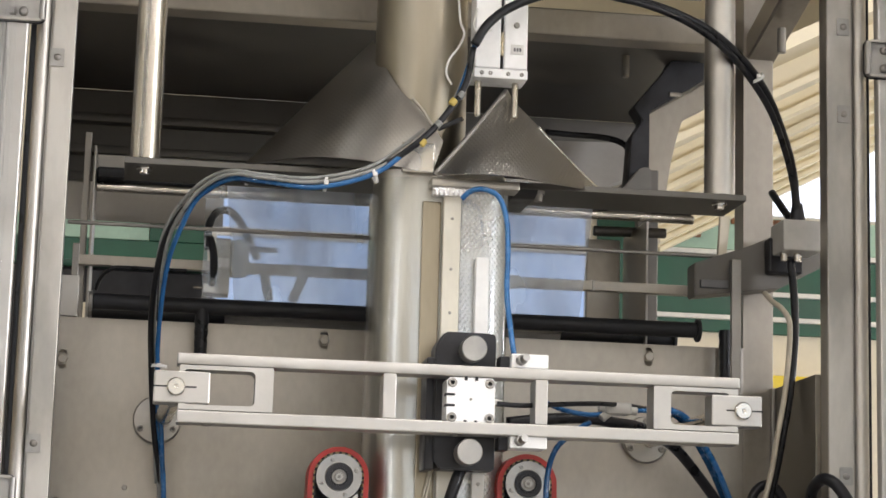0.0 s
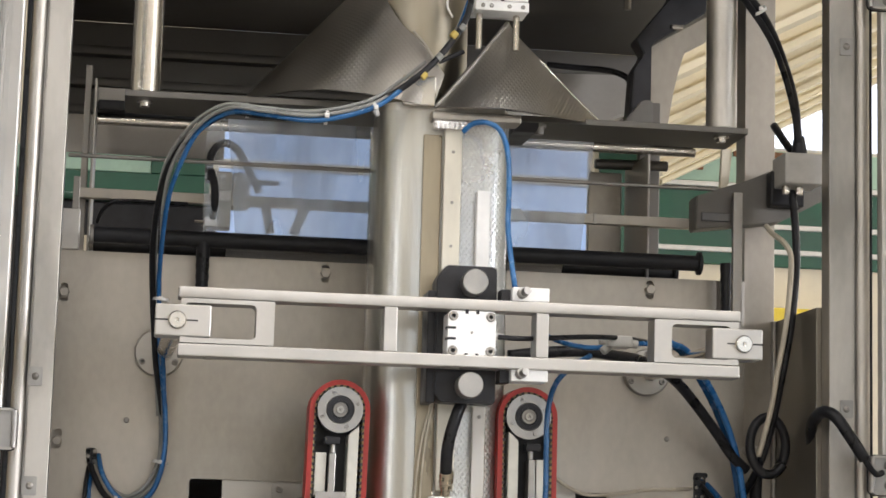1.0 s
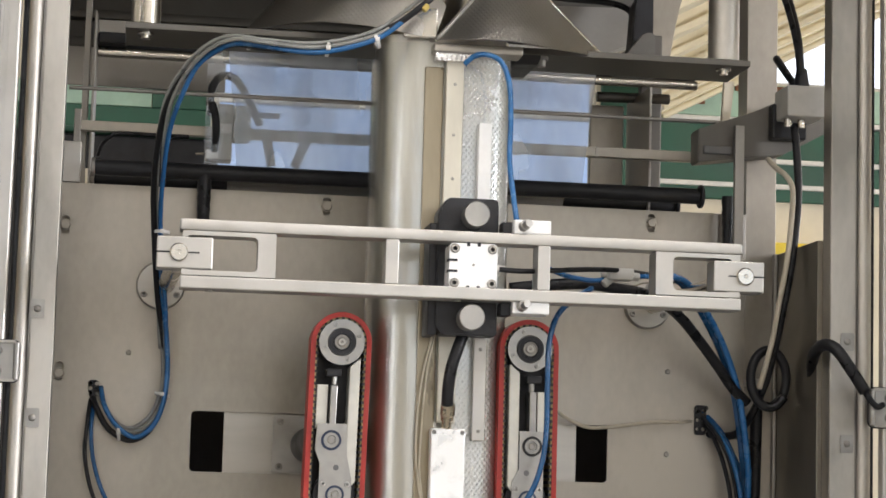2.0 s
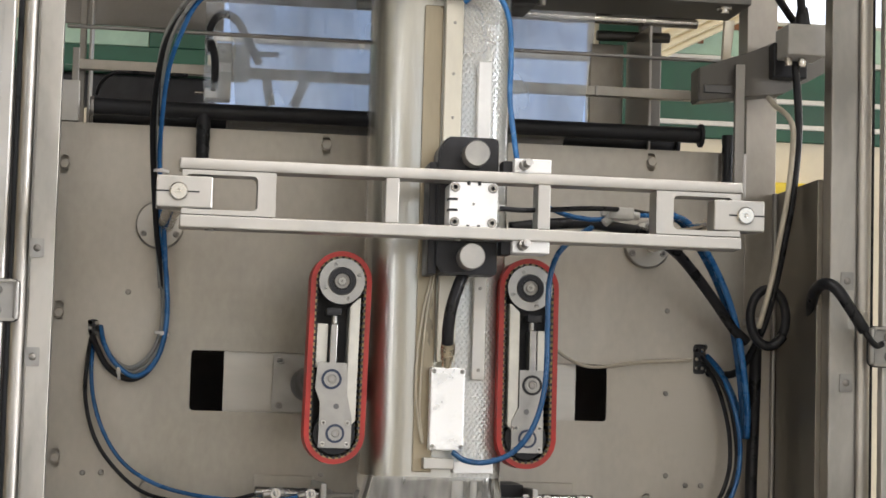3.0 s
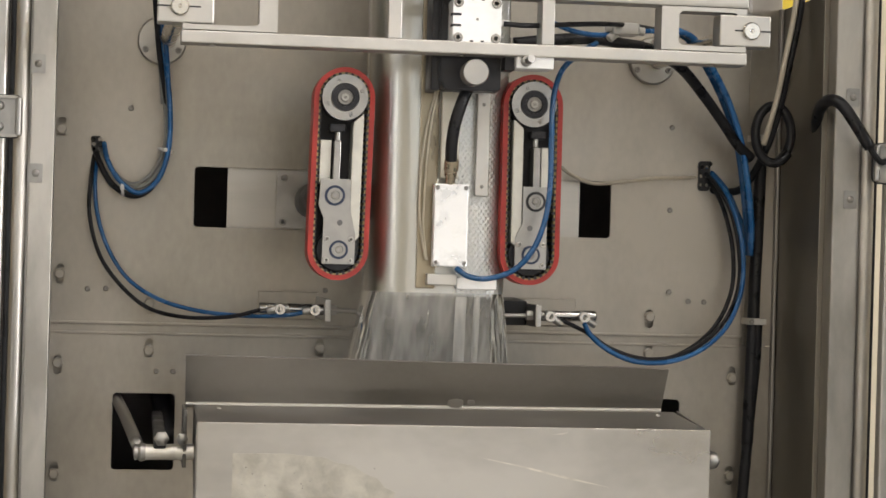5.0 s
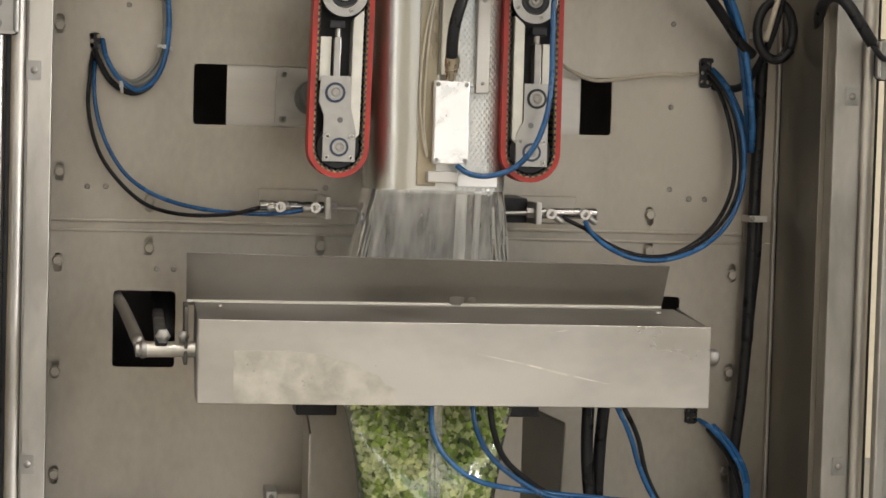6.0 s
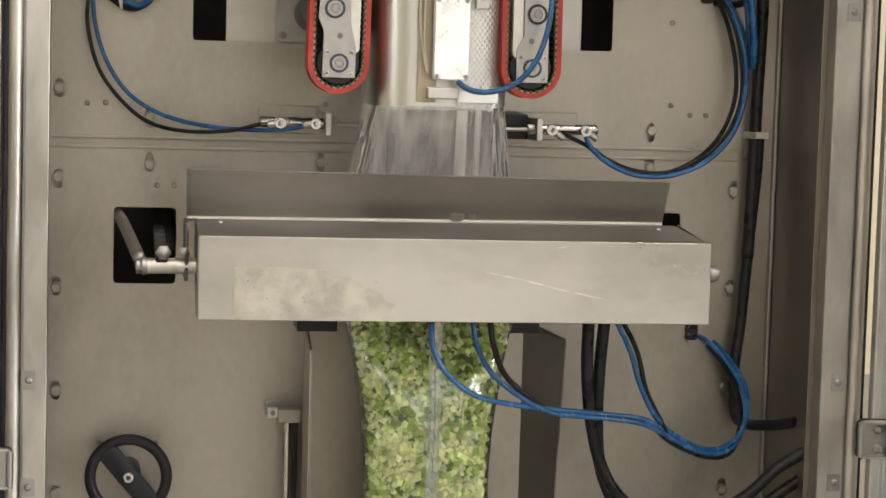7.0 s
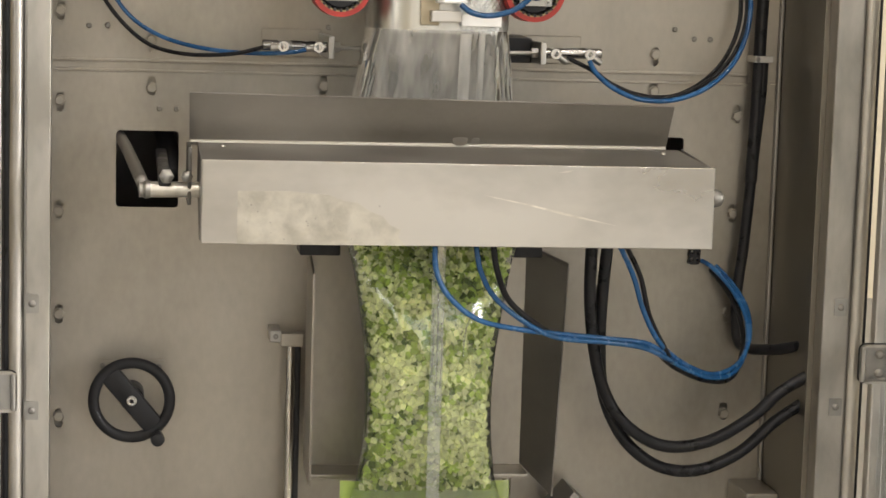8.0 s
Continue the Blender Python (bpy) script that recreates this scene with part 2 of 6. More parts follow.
def box(x0, x1, y0, y1, z0, z1, bevel=0.0015, bm=None, seg=2):
    out = bm or bmesh.new()
    tmp = bmesh.new()
    bmesh.ops.create_cube(tmp, size=1, matrix=Matrix.Translation(((x0 + x1) / 2, (y0 + y1) / 2, (z0 + z1) / 2)) @ Matrix.Diagonal((abs(x1 - x0), abs(y1 - y0), abs(z1 - z0), 1)))
    if bevel:
        bmesh.ops.bevel(tmp, geom=tmp.edges[:], offset=bevel, segments=seg, affect="EDGES", profile=0.5)
    return join(out, tmp)


def join(out, tmp, m=None):
    if m is not None:
        bmesh.ops.transform(tmp, matrix=m, verts=tmp.verts)
    me = bpy.data.meshes.new("tmp")
    tmp.to_mesh(me)
    tmp.free()
    out.from_mesh(me)
    bpy.data.meshes.remove(me)
    return out


def turn_to(p0, p1):
    a, b = Vector(p0), Vector(p1)
    return Matrix.Translation(a) @ (b - a).to_track_quat("Z", "Y").to_matrix().to_4x4()


def lathe(profile, p0, p1, seg=32, bm=None):
    """A solid of revolution about the line from p0 towards p1; profile: (distance along it, radius)."""
    out = bm or bmesh.new()
    m = turn_to(p0, p1)
    rings = []
    for d, r in profile:
        if r <= 1e-6:
            rings.append([out.verts.new(m @ Vector((0, 0, d)))])
        else:
            rings.append([out.verts.new(m @ Vector((r * math.cos(2 * math.pi * k / seg), r * math.sin(2 * math.pi * k / seg), d))) for k in range(seg)])
    for a, b in zip(rings, rings[1:]):
        for k in range(seg):
            i, j = k, (k + 1) % seg
            if len(a) == 1 and len(b) == 1:
                continue
            if len(a) == 1:
                out.faces.new((a[0], b[j], b[i]))
            elif len(b) == 1:
                out.faces.new((a[i], a[j], b[0]))
            else:
                out.faces.new((a[i], a[j], b[j], b[i]))
    bmesh.ops.recalc_face_normals(out, faces=out.faces[:])
    return out


def rod(p0, p1, r, seg=24, bevel=0.0012, bm=None):
    n = (Vector(p1) - Vector(p0)).length
    c = min(bevel, r * 0.4, n * 0.3)
    return lathe([(0, 0), (0, r - c), (c, r), (n - c, r), (n, r - c), (n, 0)], p0, p1, seg, bm)


def pipe(p0, p1, r, wall=0.003, seg=40, bm=None):
    n = (Vector(p1) - Vector(p0)).length
    out = lathe([(0, r - wall), (0, r), (n, r), (n, r - wall), (0, r - wall)], p0, p1, seg, bm)
    return out


def spline(pts, per=8):
    """Points along a smooth curve through pts."""
    p = [Vector(q) for q in pts]
    p = [2 * p[0] - p[1]] + p + [2 * p[-1] - p[-2]]
    out = []
    for a, b, c, d in zip(p, p[1:], p[2:], p[3:]):
        for k in range(per):
            t = k / per
            out.append(0.5 * (2 * b + (c - a) * t + (2 * a - 5 * b + 4 * c - d) * t * t + (3 * b - a - 3 * c + d) * t ** 3))
    out.append(p[-2])
    return out


def sweep(pts, r, seg=12, per=8, bm=None):
    """A round bar along a smooth curve."""
    out = bm or bmesh.new()
    line = spline(pts, per)
    up = Vector((0.3, 0.5, 0.81))
    rings = []
    for k, p in enumerate(line):
        d = (line[min(k + 1, len(line) - 1)] - line[max(k - 1, 0)]).normalized()
        up = (up - d * up.dot(d)).normalized()
        side = d.cross(up)
        rings.append([out.verts.new(p + r * (math.cos(2 * math.pi * i / seg) * up + math.sin(2 * math.pi * i / seg) * side)) for i in range(seg)])
    for a, b in zip(rings, rings[1:]):
        for i in range(seg):
            out.faces.new((a[i], a[(i + 1) % seg], b[(i + 1) % seg], b[i]))
    out.faces.new(rings[0][::-1]), out.faces.new(rings[-1])
    return out


def rounded(w, h, r, seg=6, cx=0.0, cz=0.0):
    """A rounded rectangle in x and z."""
    out = []
    for k, (sx, sz) in enumerate(((1, 1), (-1, 1), (-1, -1), (1, -1))):
        for i in range(seg + 1):
            a = math.pi / 2 * (k + i / seg)
            out.append((cx + sx * (w / 2 - r) + r * math.cos(a), cz + sz * (h / 2 - r) + r * math.sin(a)))
    return out


def circle(cx, cz, r, seg=20):
    return [(cx + r * math.cos(2 * math.pi * k / seg), cz + r * math.sin(2 * math.pi * k / seg)) for k in range(seg)]


def plate(outline, y0, y1, holes=(), bm=None):
    """A flat plate in x and z between the depths y0 and y1, with holes through it."""
    out = bm or bmesh.new()
    tmp = bmesh.new()
    edges = []
    for loop in (outline, *holes):
        vs = [tmp.verts.new((x, y0, z)) for x, z in loop]
        edges += [tmp.edges.new((vs[k], vs[(k + 1) % len(vs)])) for k in range(len(vs))]
    bmesh.ops.triangle_fill(tmp, use_beauty=True, use_dissolve=False, edges=edges)
    faces = tmp.faces[:]
    ext = bmesh.ops.extrude_face_region(tmp, geom=faces)
    bmesh.ops.translate(tmp, vec=(0, y1 - y0, 0), verts=[v for v in ext["geom"] if isinstance(v, bmesh.types.BMVert)])
    bmesh.ops.recalc_face_normals(tmp, faces=tmp.faces[:])
    return join(out, tmp)


def prism(poly, axis, a, b, bevel=0.0):
    """A polygon pushed along an axis from a to b; poly holds the two other coordinates in axis order."""
    out = bmesh.new()

    def place(u, v, w):
        return {"x": (w, u, v), "y": (u, w, v), "z": (u, v, w)}[axis]
    lo = [out.verts.new(place(u, v, a)) for u, v in poly]
    hi = [out.verts.new(place(u, v, b)) for u, v in poly]
    out.faces.new(lo), out.faces.new(hi[::-1])
    for k in range(len(poly)):
        j = (k + 1) % len(poly)
        out.faces.new((lo[j], lo[k], hi[k], hi[j]))
    bmesh.ops.recalc_face_normals(out, faces=out.faces[:])
    if bevel:
        bmesh.ops.bevel(out, geom=out.edges[:], offset=bevel, segments=2, affect="EDGES")
    return out


def grid_sheet(rows, thick=0.0015):
    """A sheet through rows of points, given a thickness."""
    out = bmesh.new()
    vs = [[out.verts.new(p) for p in row] for row in rows]
    for a, b in zip(vs, vs[1:]):
        for k in range(len(a) - 1):
            out.faces.new((a[k], a[k + 1], b[k + 1], b[k]))
    bmesh.ops.recalc_face_normals(out, faces=out.faces[:])
    if thick:
        bmesh.ops.solidify(out, geom=out.faces[:], thickness=thick)
    return out


def cable(name, r, mat, pts):
    words = {"grey_cable": ("pale sheathed cable tied along the steel machine", "cable"),
             "blue_hose": ("blue polyurethane air hose on the packing machine", "hose"),
             "black_cable": ("thin black rubber cable on the packing machine", "cable"),
             "black_hose": ("thick black rubber hose on the packing machine", "hose"),
             "thin_cable": ("thin pale wire hanging beside the forming tube", "cable")}[name]
    ob = part(name, sweep(pts, r, 12 if r < 0.006 else 16, 7), mat)
    return tagged(ob, *words)


def hex_bolt(bm, x, y, z, r=0.009, h=0.006):
    """A hex head with washer whose base lies at depth y and faces the camera side."""
    lathe([(0, 0), (0, r * 1.08), (0.0015, r * 1.08), (0.0015, 0)], (x, y, z), (x, y - 1, z), 20, bm)
    tmp = lathe([(0.0015, 0), (0.0015, r), (h, r), (h + 0.001, r * 0.85), (h + 0.001, 0)], (x, y, z), (x, y - 1, z), 6)
    return join(bm, tmp)


def socket_screw(bm, x, y, z, r=0.005, h=0.004):
    return lathe([(0, 0), (0, r), (h - 0.0008, r), (h, r * 0.85), (h, r * 0.45), (h - 0.003, r * 0.42), (h - 0.003, 0)], (x, y, z), (x, y - 1, z), 16, bm)


# ---- the hall ----
def hall():
    floor = part("floor", box(-7, 7, -8, 7, -0.1, 0, 0), concrete, None, "", False)
    tagged(floor, "grey concrete factory floor", "floor", "", "structure")
    ceiling = part("ceiling", box(-7, 7, -8, 6.2, 4.6, 4.7, 0), cream_paint, None, "", False)
    tagged(ceiling, "cream painted factory ceiling", "ceiling", "", "structure")
    # east wall's rear opening is added for the lamp on the roof lining
    for name, bm in (("wall_west", box(-7.1, -7, -8, 6.2, 0, 4.6, 0)), ("wall_east", box(7, 7.1, -5.2, 3.4, 0, 4.6, 0, box(7, 7.1, -8, -5.2, 0, 1.4, 0, box(7, 7.1, -8, -5.2, 3.6, 4.6, 0, box(7, 7.1, 5.8, 6.2, 0, 4.6, 0, box(7, 7.1, 3.4, 5.8, 0, 1.5, 0, box(7, 7.1, 3.4, 5.8, 3.3, 4.6, 0)))))))):
        tagged(part(name, bm, cream_paint, None, "", False), "cream painted hall wall", "wall", "", "structure")
    south = plate([(-7, 0), (7, 0), (7, 4.6), (-7, 4.6)], -8.1, -8,
                  [[(-0.3, 0.6), (4.3, 0.6), (4.3, 3.2), (-0.3, 3.2)], [(-5.5, 1.3), (-3.3, 1.3), (-3.3, 3.3), (-5.5, 3.3)]])
    tagged(part("wall_south", south, cream_paint, None, "", False), "cream painted hall wall with two unseen windows", "wall", "", "structure")
    north = plate([(-7, 0), (7, 0), (7, 4.6), (-7, 4.6)], 6.0, 6.1,
                  [[(-0.15, 2.45), (1.56, 2.45), (1.56, 3.7), (-0.15, 3.7)], [(2.25, 3.265), (3.9, 3.265), (3.9, 4.1), (2.25, 4.1)]])
    wall = part("wall_north", north, cream_paint, None, "", False)
    tagged(wall, "cream hall wall with bright windows", "wall", "", "structure")
    part("mint_band", box(1.80, 4.2, 5.97, 5.998, 3.10, 3.255, 0.004), mint_paint, wall, "mint green painted band with rust stains")
    part("mint_band", box(-3.2, -0.43, 5.97, 5.998, 3.0, 3.10, 0.004), mint_paint, wall, "mint green painted band")
    part("rust_patch", box(2.0, 2.06, 5.962, 5.972, 3.15, 3.22, 0.004), rust_mat, wall, "brown rust stain")
    part("rust_patch", box(2.2, 2.6, 5.962, 5.972, 3.22, 3.25, 0.004), rust_mat, wall, "brown rust stain")
    part("dark_band", box(1.80, 4.2, 5.97, 5.998, 2.72, 3.07, 0.004), green_paint, wall, "dark green painted band")
    part("dark_band", box(-0.428, -0.17, 5.97, 5.998, 3.0, 3.12, 0.004), green_paint, wall, "dark green painted band")
    # added dark panel that only covers the cream wall beside the window
    part("dark_band", box(1.58, 1.796, 5.97, 5.998, 2.45, 3.26, 0.004), green_paint, wall, "dark green painted band")
    part("dark_band", box(-3.2, -0.17, 5.97, 5.998, 2.2, 2.998, 0.004), green_paint, wall, "dark green painted band")
    for z in (3.074, 2.89, 2.775):
        part("trim", box(1.80, 4.2, 5.95, 5.998, z, z + 0.022, 0.003), white_pl, wall)
    part("yellow_guard", box(2.1, 2.60, 5.90, 5.97, 2.40, 2.525, 0.006), yellow_paint, wall, "yellow painted guard rail")
    for name, x0, x1, z0, z1, n in (("window_1", -0.15, 1.56, 2.45, 3.7, 2), ("window_2", 2.25, 3.9, 3.265, 4.1, 3)):
        win = thing(name, "bright factory window with white bars", "window", "", "structure", ((x0 + x1) / 2, 6.05, z0))
        for k in range(n + 1):
            x = x0 + (x1 - x0) * k / n
            part("window_frame", box(x - 0.02, x + 0.02, 6.03, 6.07, z0, z1, 0.004), white_pl, win)
        for z in (z0, (z0 + z1) / 2, z1):
            part("window_frame", box(x0, x1, 6.035, 6.065, z - 0.02, z + 0.02, 0.004), white_pl, win)
    for x0, x1, z0, z1, mat in ((-1.2, 2.6, 1.2, 4.5, day_blue), (2.62, 6.0, 2.4, 5.4, day_white)):
        back = part("backdrop", box(x0, x1, 7.3, 7.32, z0, z1, 0), mat, None, "", False)
        tagged(back, "bright hazy daylight outside the window", "sky", "", "structure")
    # pitched cream roof with rafters, seen past the machine
    def roof_z(x):
        return 3.46 + 0.52 * (x - 2.41)
    for k in range(8):
        y = 5.9 - 0.62 * k
        x0 = 0.25 * y + 0.36
        truss = thing("rafter", "cream painted steel roof rafter", "rafter", "roof rafters", "", (x0, y, roof_z(x0)))
        part("web", prism([(x0, roof_z(x0) - 0.09), (4.4, roof_z(4.4) - 0.09), (4.4, roof_z(4.4)), (x0, roof_z(x0))], "y", y - 0.02, y + 0.02, 0.002), roof_paint, truss)
        part("flange", prism([(x0, roof_z(x0) - 0.11), (4.4, roof_z(4.4) - 0.11), (4.4, roof_z(4.4) - 0.09), (x0, roof_z(x0) - 0.09)], "y", y - 0.06, y + 0.06, 0.002), roof_paint, truss)
    lining = []
    for y in (1.3, 5.98):
        x0 = 0.25 * y + 0.36
        lining.append([(x0 + (4.45 - x0) * k / 6, y, roof_z(x0 + (4.45 - x0) * k / 6) + 0.002) for k in range(7)])
    slope = part("roof_slope", grid_sheet(lining, 0.03), roof_paint, None, "", False)
    tagged(slope, "cream painted sloping roof lining", "roof", "", "structure")
    # dark control cabinet standing behind the machine
    cab = thing("control_cabinet", "dark grey control cabinet behind the packing machine", "cabinet", "", "", (-0.55, 1.4, 0))
    part("body", box(-0.95, -0.29, 1.2, 1.7, 0.0, 2.085, 0.006), black_anod, cab)
    part("top_cover", box(-0.96, -0.28, 1.19, 1.71, 2.086, 2.10, 0.004), green_paint, cab)
    part("cream_panel", box(-0.62, -0.40, 1.185, 1.198, 1.93, 2.01, 0.003), cream_paint, cab, "small cream panel")
    for x, y in LUMINAIRES:
        lum = thing("ceiling_lamp", "white fluorescent ceiling lamp, lit", "lamp", "ceiling lamps", "", (x, y, 4.6))
        part("housing", box(x - 0.78, x + 0.78, y - 0.16, y + 0.16, 4.45, 4.598, 0.006), white_pl, lum)
        part("diffuser", box(x - 0.75, x + 0.75, y - 0.14, y + 0.14, 4.43, 4.448, 0.003), lamp_glow, lum)


hall()

# ---- the machine's back panel, side walls and posts ----
BOLTS_L = ((-0.552, 1.748), (-0.551, 1.530), (-0.548, 1.313), (-0.548, 1.179), (-0.549, 1.021), (-0.548, 0.864), (-0.547, 0.706))
BOLTS_R = ((0.478, 1.182), (0.478, 1.028), (0.478, 0.871), (0.479, 0.716), (0.343, 1.792), (0.345, 1.267), (0.345, 1.217))
BOLTS_C = ((-0.163, 1.794), (-0.416, 1.270), (-0.415, 1.206), (-0.161, 1.211))
SMALL_HOLES = ((-0.451, 1.561), (0.373, 1.562), (0.373, 1.435), (-0.507, 1.292), (-0.480, 1.293), (-0.403, 1.172), (-0.378, 1.172),
               (-0.155, 1.298), (0.375, 1.309), (0.406, 1.295), (0.431, 1.295))
CABLE_HOLES = ((-0.504, 1.514), (-0.494, 1.506), (-0.502, 1.499), (0.419, 1.503), (0.429, 1.499), (0.424, 1.472), (0.434, 1.508),
               (0.414, 0.952), (0.426, 0.952), (0.414, 0.964), (0.426, 0.968), (0.414, 0.976), (0.426, 0.980))


def slot_loop(x, z):
    return rounded(0.0125, 0.029, 0.0061, 5, x, z)


def back_panel():
    upper_holes = [rounded(0.169, 0.090, 0.006, 4, -0.270, 1.433), rounded(0.136, 0.087, 0.006, 4, 0.212, 1.4325)]
    lower_holes = [rounded(0.092, 0.114, 0.006, 4, -0.420, 1.082), rounded(0.046, 0.05, 0.006, 4, 0.374, 1.119)]
    for x, z in (*BOLTS_L, *BOLTS_R, *BOLTS_C):
        (upper_holes if z > 1.236 else lower_holes).append(slot_loop(x, z))
    for x, z in CABLE_HOLES:
        (upper_holes if z > 1.236 else lower_holes).append(circle(x, z, 0.0044, 12))
    panel = thing("back_panel", "brushed stainless steel machine panel, stained, with bolts", "panel", "", "structure", (0, 0, 0.3))
    part("upper_sheet", plate([(-0.60, 1.243), (0.494, 1.243), (0.494, 1.812), (-0.60, 1.812)], 0, 0.004, upper_holes), steel, panel)
    part("lower_sheet", plate([(-0.60, 0.2), (0.5435, 0.2), (0.5435, 1.2285), (-0.60, 1.2285)], 0, 0.004, lower_holes), steel, panel)
    part("joint_strip", box(-0.60, 0.494, 0.003, 0.006, 1.2285, 1.243, 0), steel, panel, "recessed joint between two sheets")
    part("joint_lip", box(-0.56, 0.492, -0.0035, 0.0, 1.240, 1.2445, 0.001), steel, panel)
    part("joint_lip", box(-0.56, 0.492, -0.0035, 0.0, 1.2255, 1.2295, 0.001), steel, panel)
    first = part("bolt", lathe([(-0.022, 0), (-0.022, 0.021), (-0.020, 0.021), (-0.020, 0)], (0, 0, 0), (0, -1, 0), 16, hex_bolt(bmesh.new(), 0, 0, 0, 0.0079, 0.0065)), steel, panel, "hexagonal bolt head")
    first.matrix_basis = panel.matrix_world.inverted() @ Matrix.Translation((BOLTS_L[0][0], -0.001, BOLTS_L[0][1]))
    first.matrix_parent_inverse = Matrix()
    for k, (x, z) in enumerate((*BOLTS_L[1:], *BOLTS_R, *BOLTS_C)):
        share("bolt", first, panel, Matrix.Translation((x, -0.001, z - 0.3 + 0.003 * (k % 3 - 1))) @ pose(0, 0, 0, 0, 37 * k, 0))
    pin = part("rivet", lathe([(-0.001, 0), (-0.001, 0.0042), (0.001, 0.0042), (0.0022, 0.003), (0.0022, 0.0016), (0.0004, 0.0014), (0.0004, 0)], (0, 0, 0), (0, -1, 0), 14), steel_dark, panel)
    pin.matrix_parent_inverse = Matrix()
    pin.matrix_basis = Matrix.Translation((SMALL_HOLES[0][0], 0, SMALL_HOLES[0][1] - 0.3))
    for x, z in SMALL_HOLES[1:]:
        share("rivet", pin, panel, Matrix.Translation((x, 0, z - 0.3)))
    # guide plates behind the slots of the belt carriages
    part("slide_plate", plate(rounded(0.14, 0.100, 0.003, 3, -0.235, 1.433), 0.010, 0.014), steel_brushed, panel, "bright sliding plate behind the opening")
    part("slide_plate", plate(rounded(0.10, 0.098, 0.003, 3, 0.183, 1.432), 0.010, 0.014), steel_brushed, panel, "bright sliding plate behind the opening")
    # top rim turned back
    part("rim", box(-0.60, 0.494, 0.004, 0.09, 1.806, 1.812, 0.001), steel_dark, panel)
    part("bolt_block", box(-0.096, -0.088, -0.014, 0, 1.53, 1.806, 0.002), steel, panel)
    return panel


back_panel()


def back_box():
    """The space behind the panel; a dark rear sheet paints its shade."""
    cab = thing("machine_cabinet", "dark inside of the machine cabinet behind the panel", "cabinet", "", "structure", (0, 0.3, 0))
    part("rear_sheet", box(-0.60, 0.545, 0.40, 0.404, 0.1, 1.70, 0), void_shade, cab)
    part("side_sheet", box(-0.604, -0.60, 0.006, 0.40, 0.1, 1.80, 0), steel_dark, cab)
    part("side_sheet", box(0.545, 0.549, 0.06, 0.40, 0.1, 1.75, 0), steel_dark, cab)
    part("top_sheet", box(-0.60, 0.545, 0.092, 0.40, 1.696, 1.70, 0), steel_dark, cab)
    part("bottom_sheet", box(-0.60, 0.545, 0.006, 0.40, 0.1, 0.104, 0), steel_dark, cab)
    # crank lever seen in the lower opening
    part("lever", sweep([(-0.40, 0.10, 1.15), (-0.39, 0.06, 1.11), (-0.385, 0.02, 1.07)], 0.016, 12), black_anod, cab)


back_box()


def side_walls():
    right = thing("side_wall", "grey stainless steel side wall of the machine", "panel", "", "structure", (0.546, -0.1, 0.2))
    part("sheet", box(0.544, 0.562, -0.2035, 0.0, 0.1, 1.751, 0.001), steel_wall_shade, right)
    part("corner_strip", box(0.4945, 0.5435, 0.0005, 0.05, 1.2295, 2.75, 0.001), steel, right, "upright steel strip beside the panel")
    part("corner_strip", box(0.538, 0.5435, -0.012, 0.0, 0.1, 1.751, 0.001), steel_dark, right)
    part("strip_bracket", box(0.455, 0.4935, -0.006, 0.0, 1.735, 1.812, 0.001), steel_dark, right, "grey end bracket")
    part("ledge", box(0.492, 0.5435, -0.10, 0.0, 0.2, 0.608, 0.003), steel, right, "low steel ledge at the wall's foot")
    left = thing("side_wall", "grey stainless steel side wall of the machine", "panel", "", "structure", (-0.6, -0.1, 0.2))
    part("sheet", box(-0.6045, -0.60, -0.206, 0.0, 0.1, 2.7, 0.001), steel_dark, left)


side_walls()


def post(side, x_in, x_flat, x_out, x_far, screws):
    """A door post: flat strip with screw tabs, inner lip and a round hinge tube."""
    s = 1 if side == "right" else -1
    ob = thing("door_post", "stainless steel door post with screwed tabs and hinge tube", "post", "door posts", "", ((x_in + x_flat) / 2, -0.24, 0))
    part("flat_strip", box(min(x_in, x_flat), max(x_in, x_flat), -0.24, -0.237, 0.02, 2.75, 0.001), steel_post, ob)
    part("inner_lip", box(min(x_in, x_in + s * 0.003), max(x_in, x_in + s * 0.003), -0.2365, -0.204, 0.02, 2.75, 0.0005), steel_dark if side == "left" else steel_post, ob)
    part("return", box(min(x_flat, x_flat + s * 0.003), max(x_flat, x_flat + s * 0.003), -0.237, -0.20, 0.02, 2.75, 0.0005), steel_dark, ob)
    r = abs(x_out - x_flat) / 2 - 0.001
    xc = (x_flat + x_out) / 2 + s * 0.002
    part("hinge_tube", rod((xc, -0.232, 0.02), (xc, -0.232, 2.75), r, 28), steel_post, ob, "round steel hinge tube")
    for x, z in screws:
        tab = part("screw_tab", plate(rounded(0.019, 0.026, 0.002, 3, x, z), -0.2425, -0.240), steel_satin, ob, "small square steel tab")
        part("screw", lathe([(0, 0), (0, 0.0052), (0.0012, 0.0050), (0.0026, 0.0034), (0.0030, 0.0014), (0.0022, 0.0010), (0.0022, 0)], (x, -0.2425, z), (x, -1, z), 16), steel_dark, tab, "domed screw head")
    return ob


LEVELS = (2.146, 1.602, 1.453, 0.916, 0.767)
post("left", -0.552, -0.584, -0.607, -0.62, [(-0.5755, z) for z in LEVELS])
post("right", 0.552, 0.589, 0.614, 0.62, [(0.577, z) for z in (2.271, 2.137, 1.600, 1.453, 0.919, 0.772)])


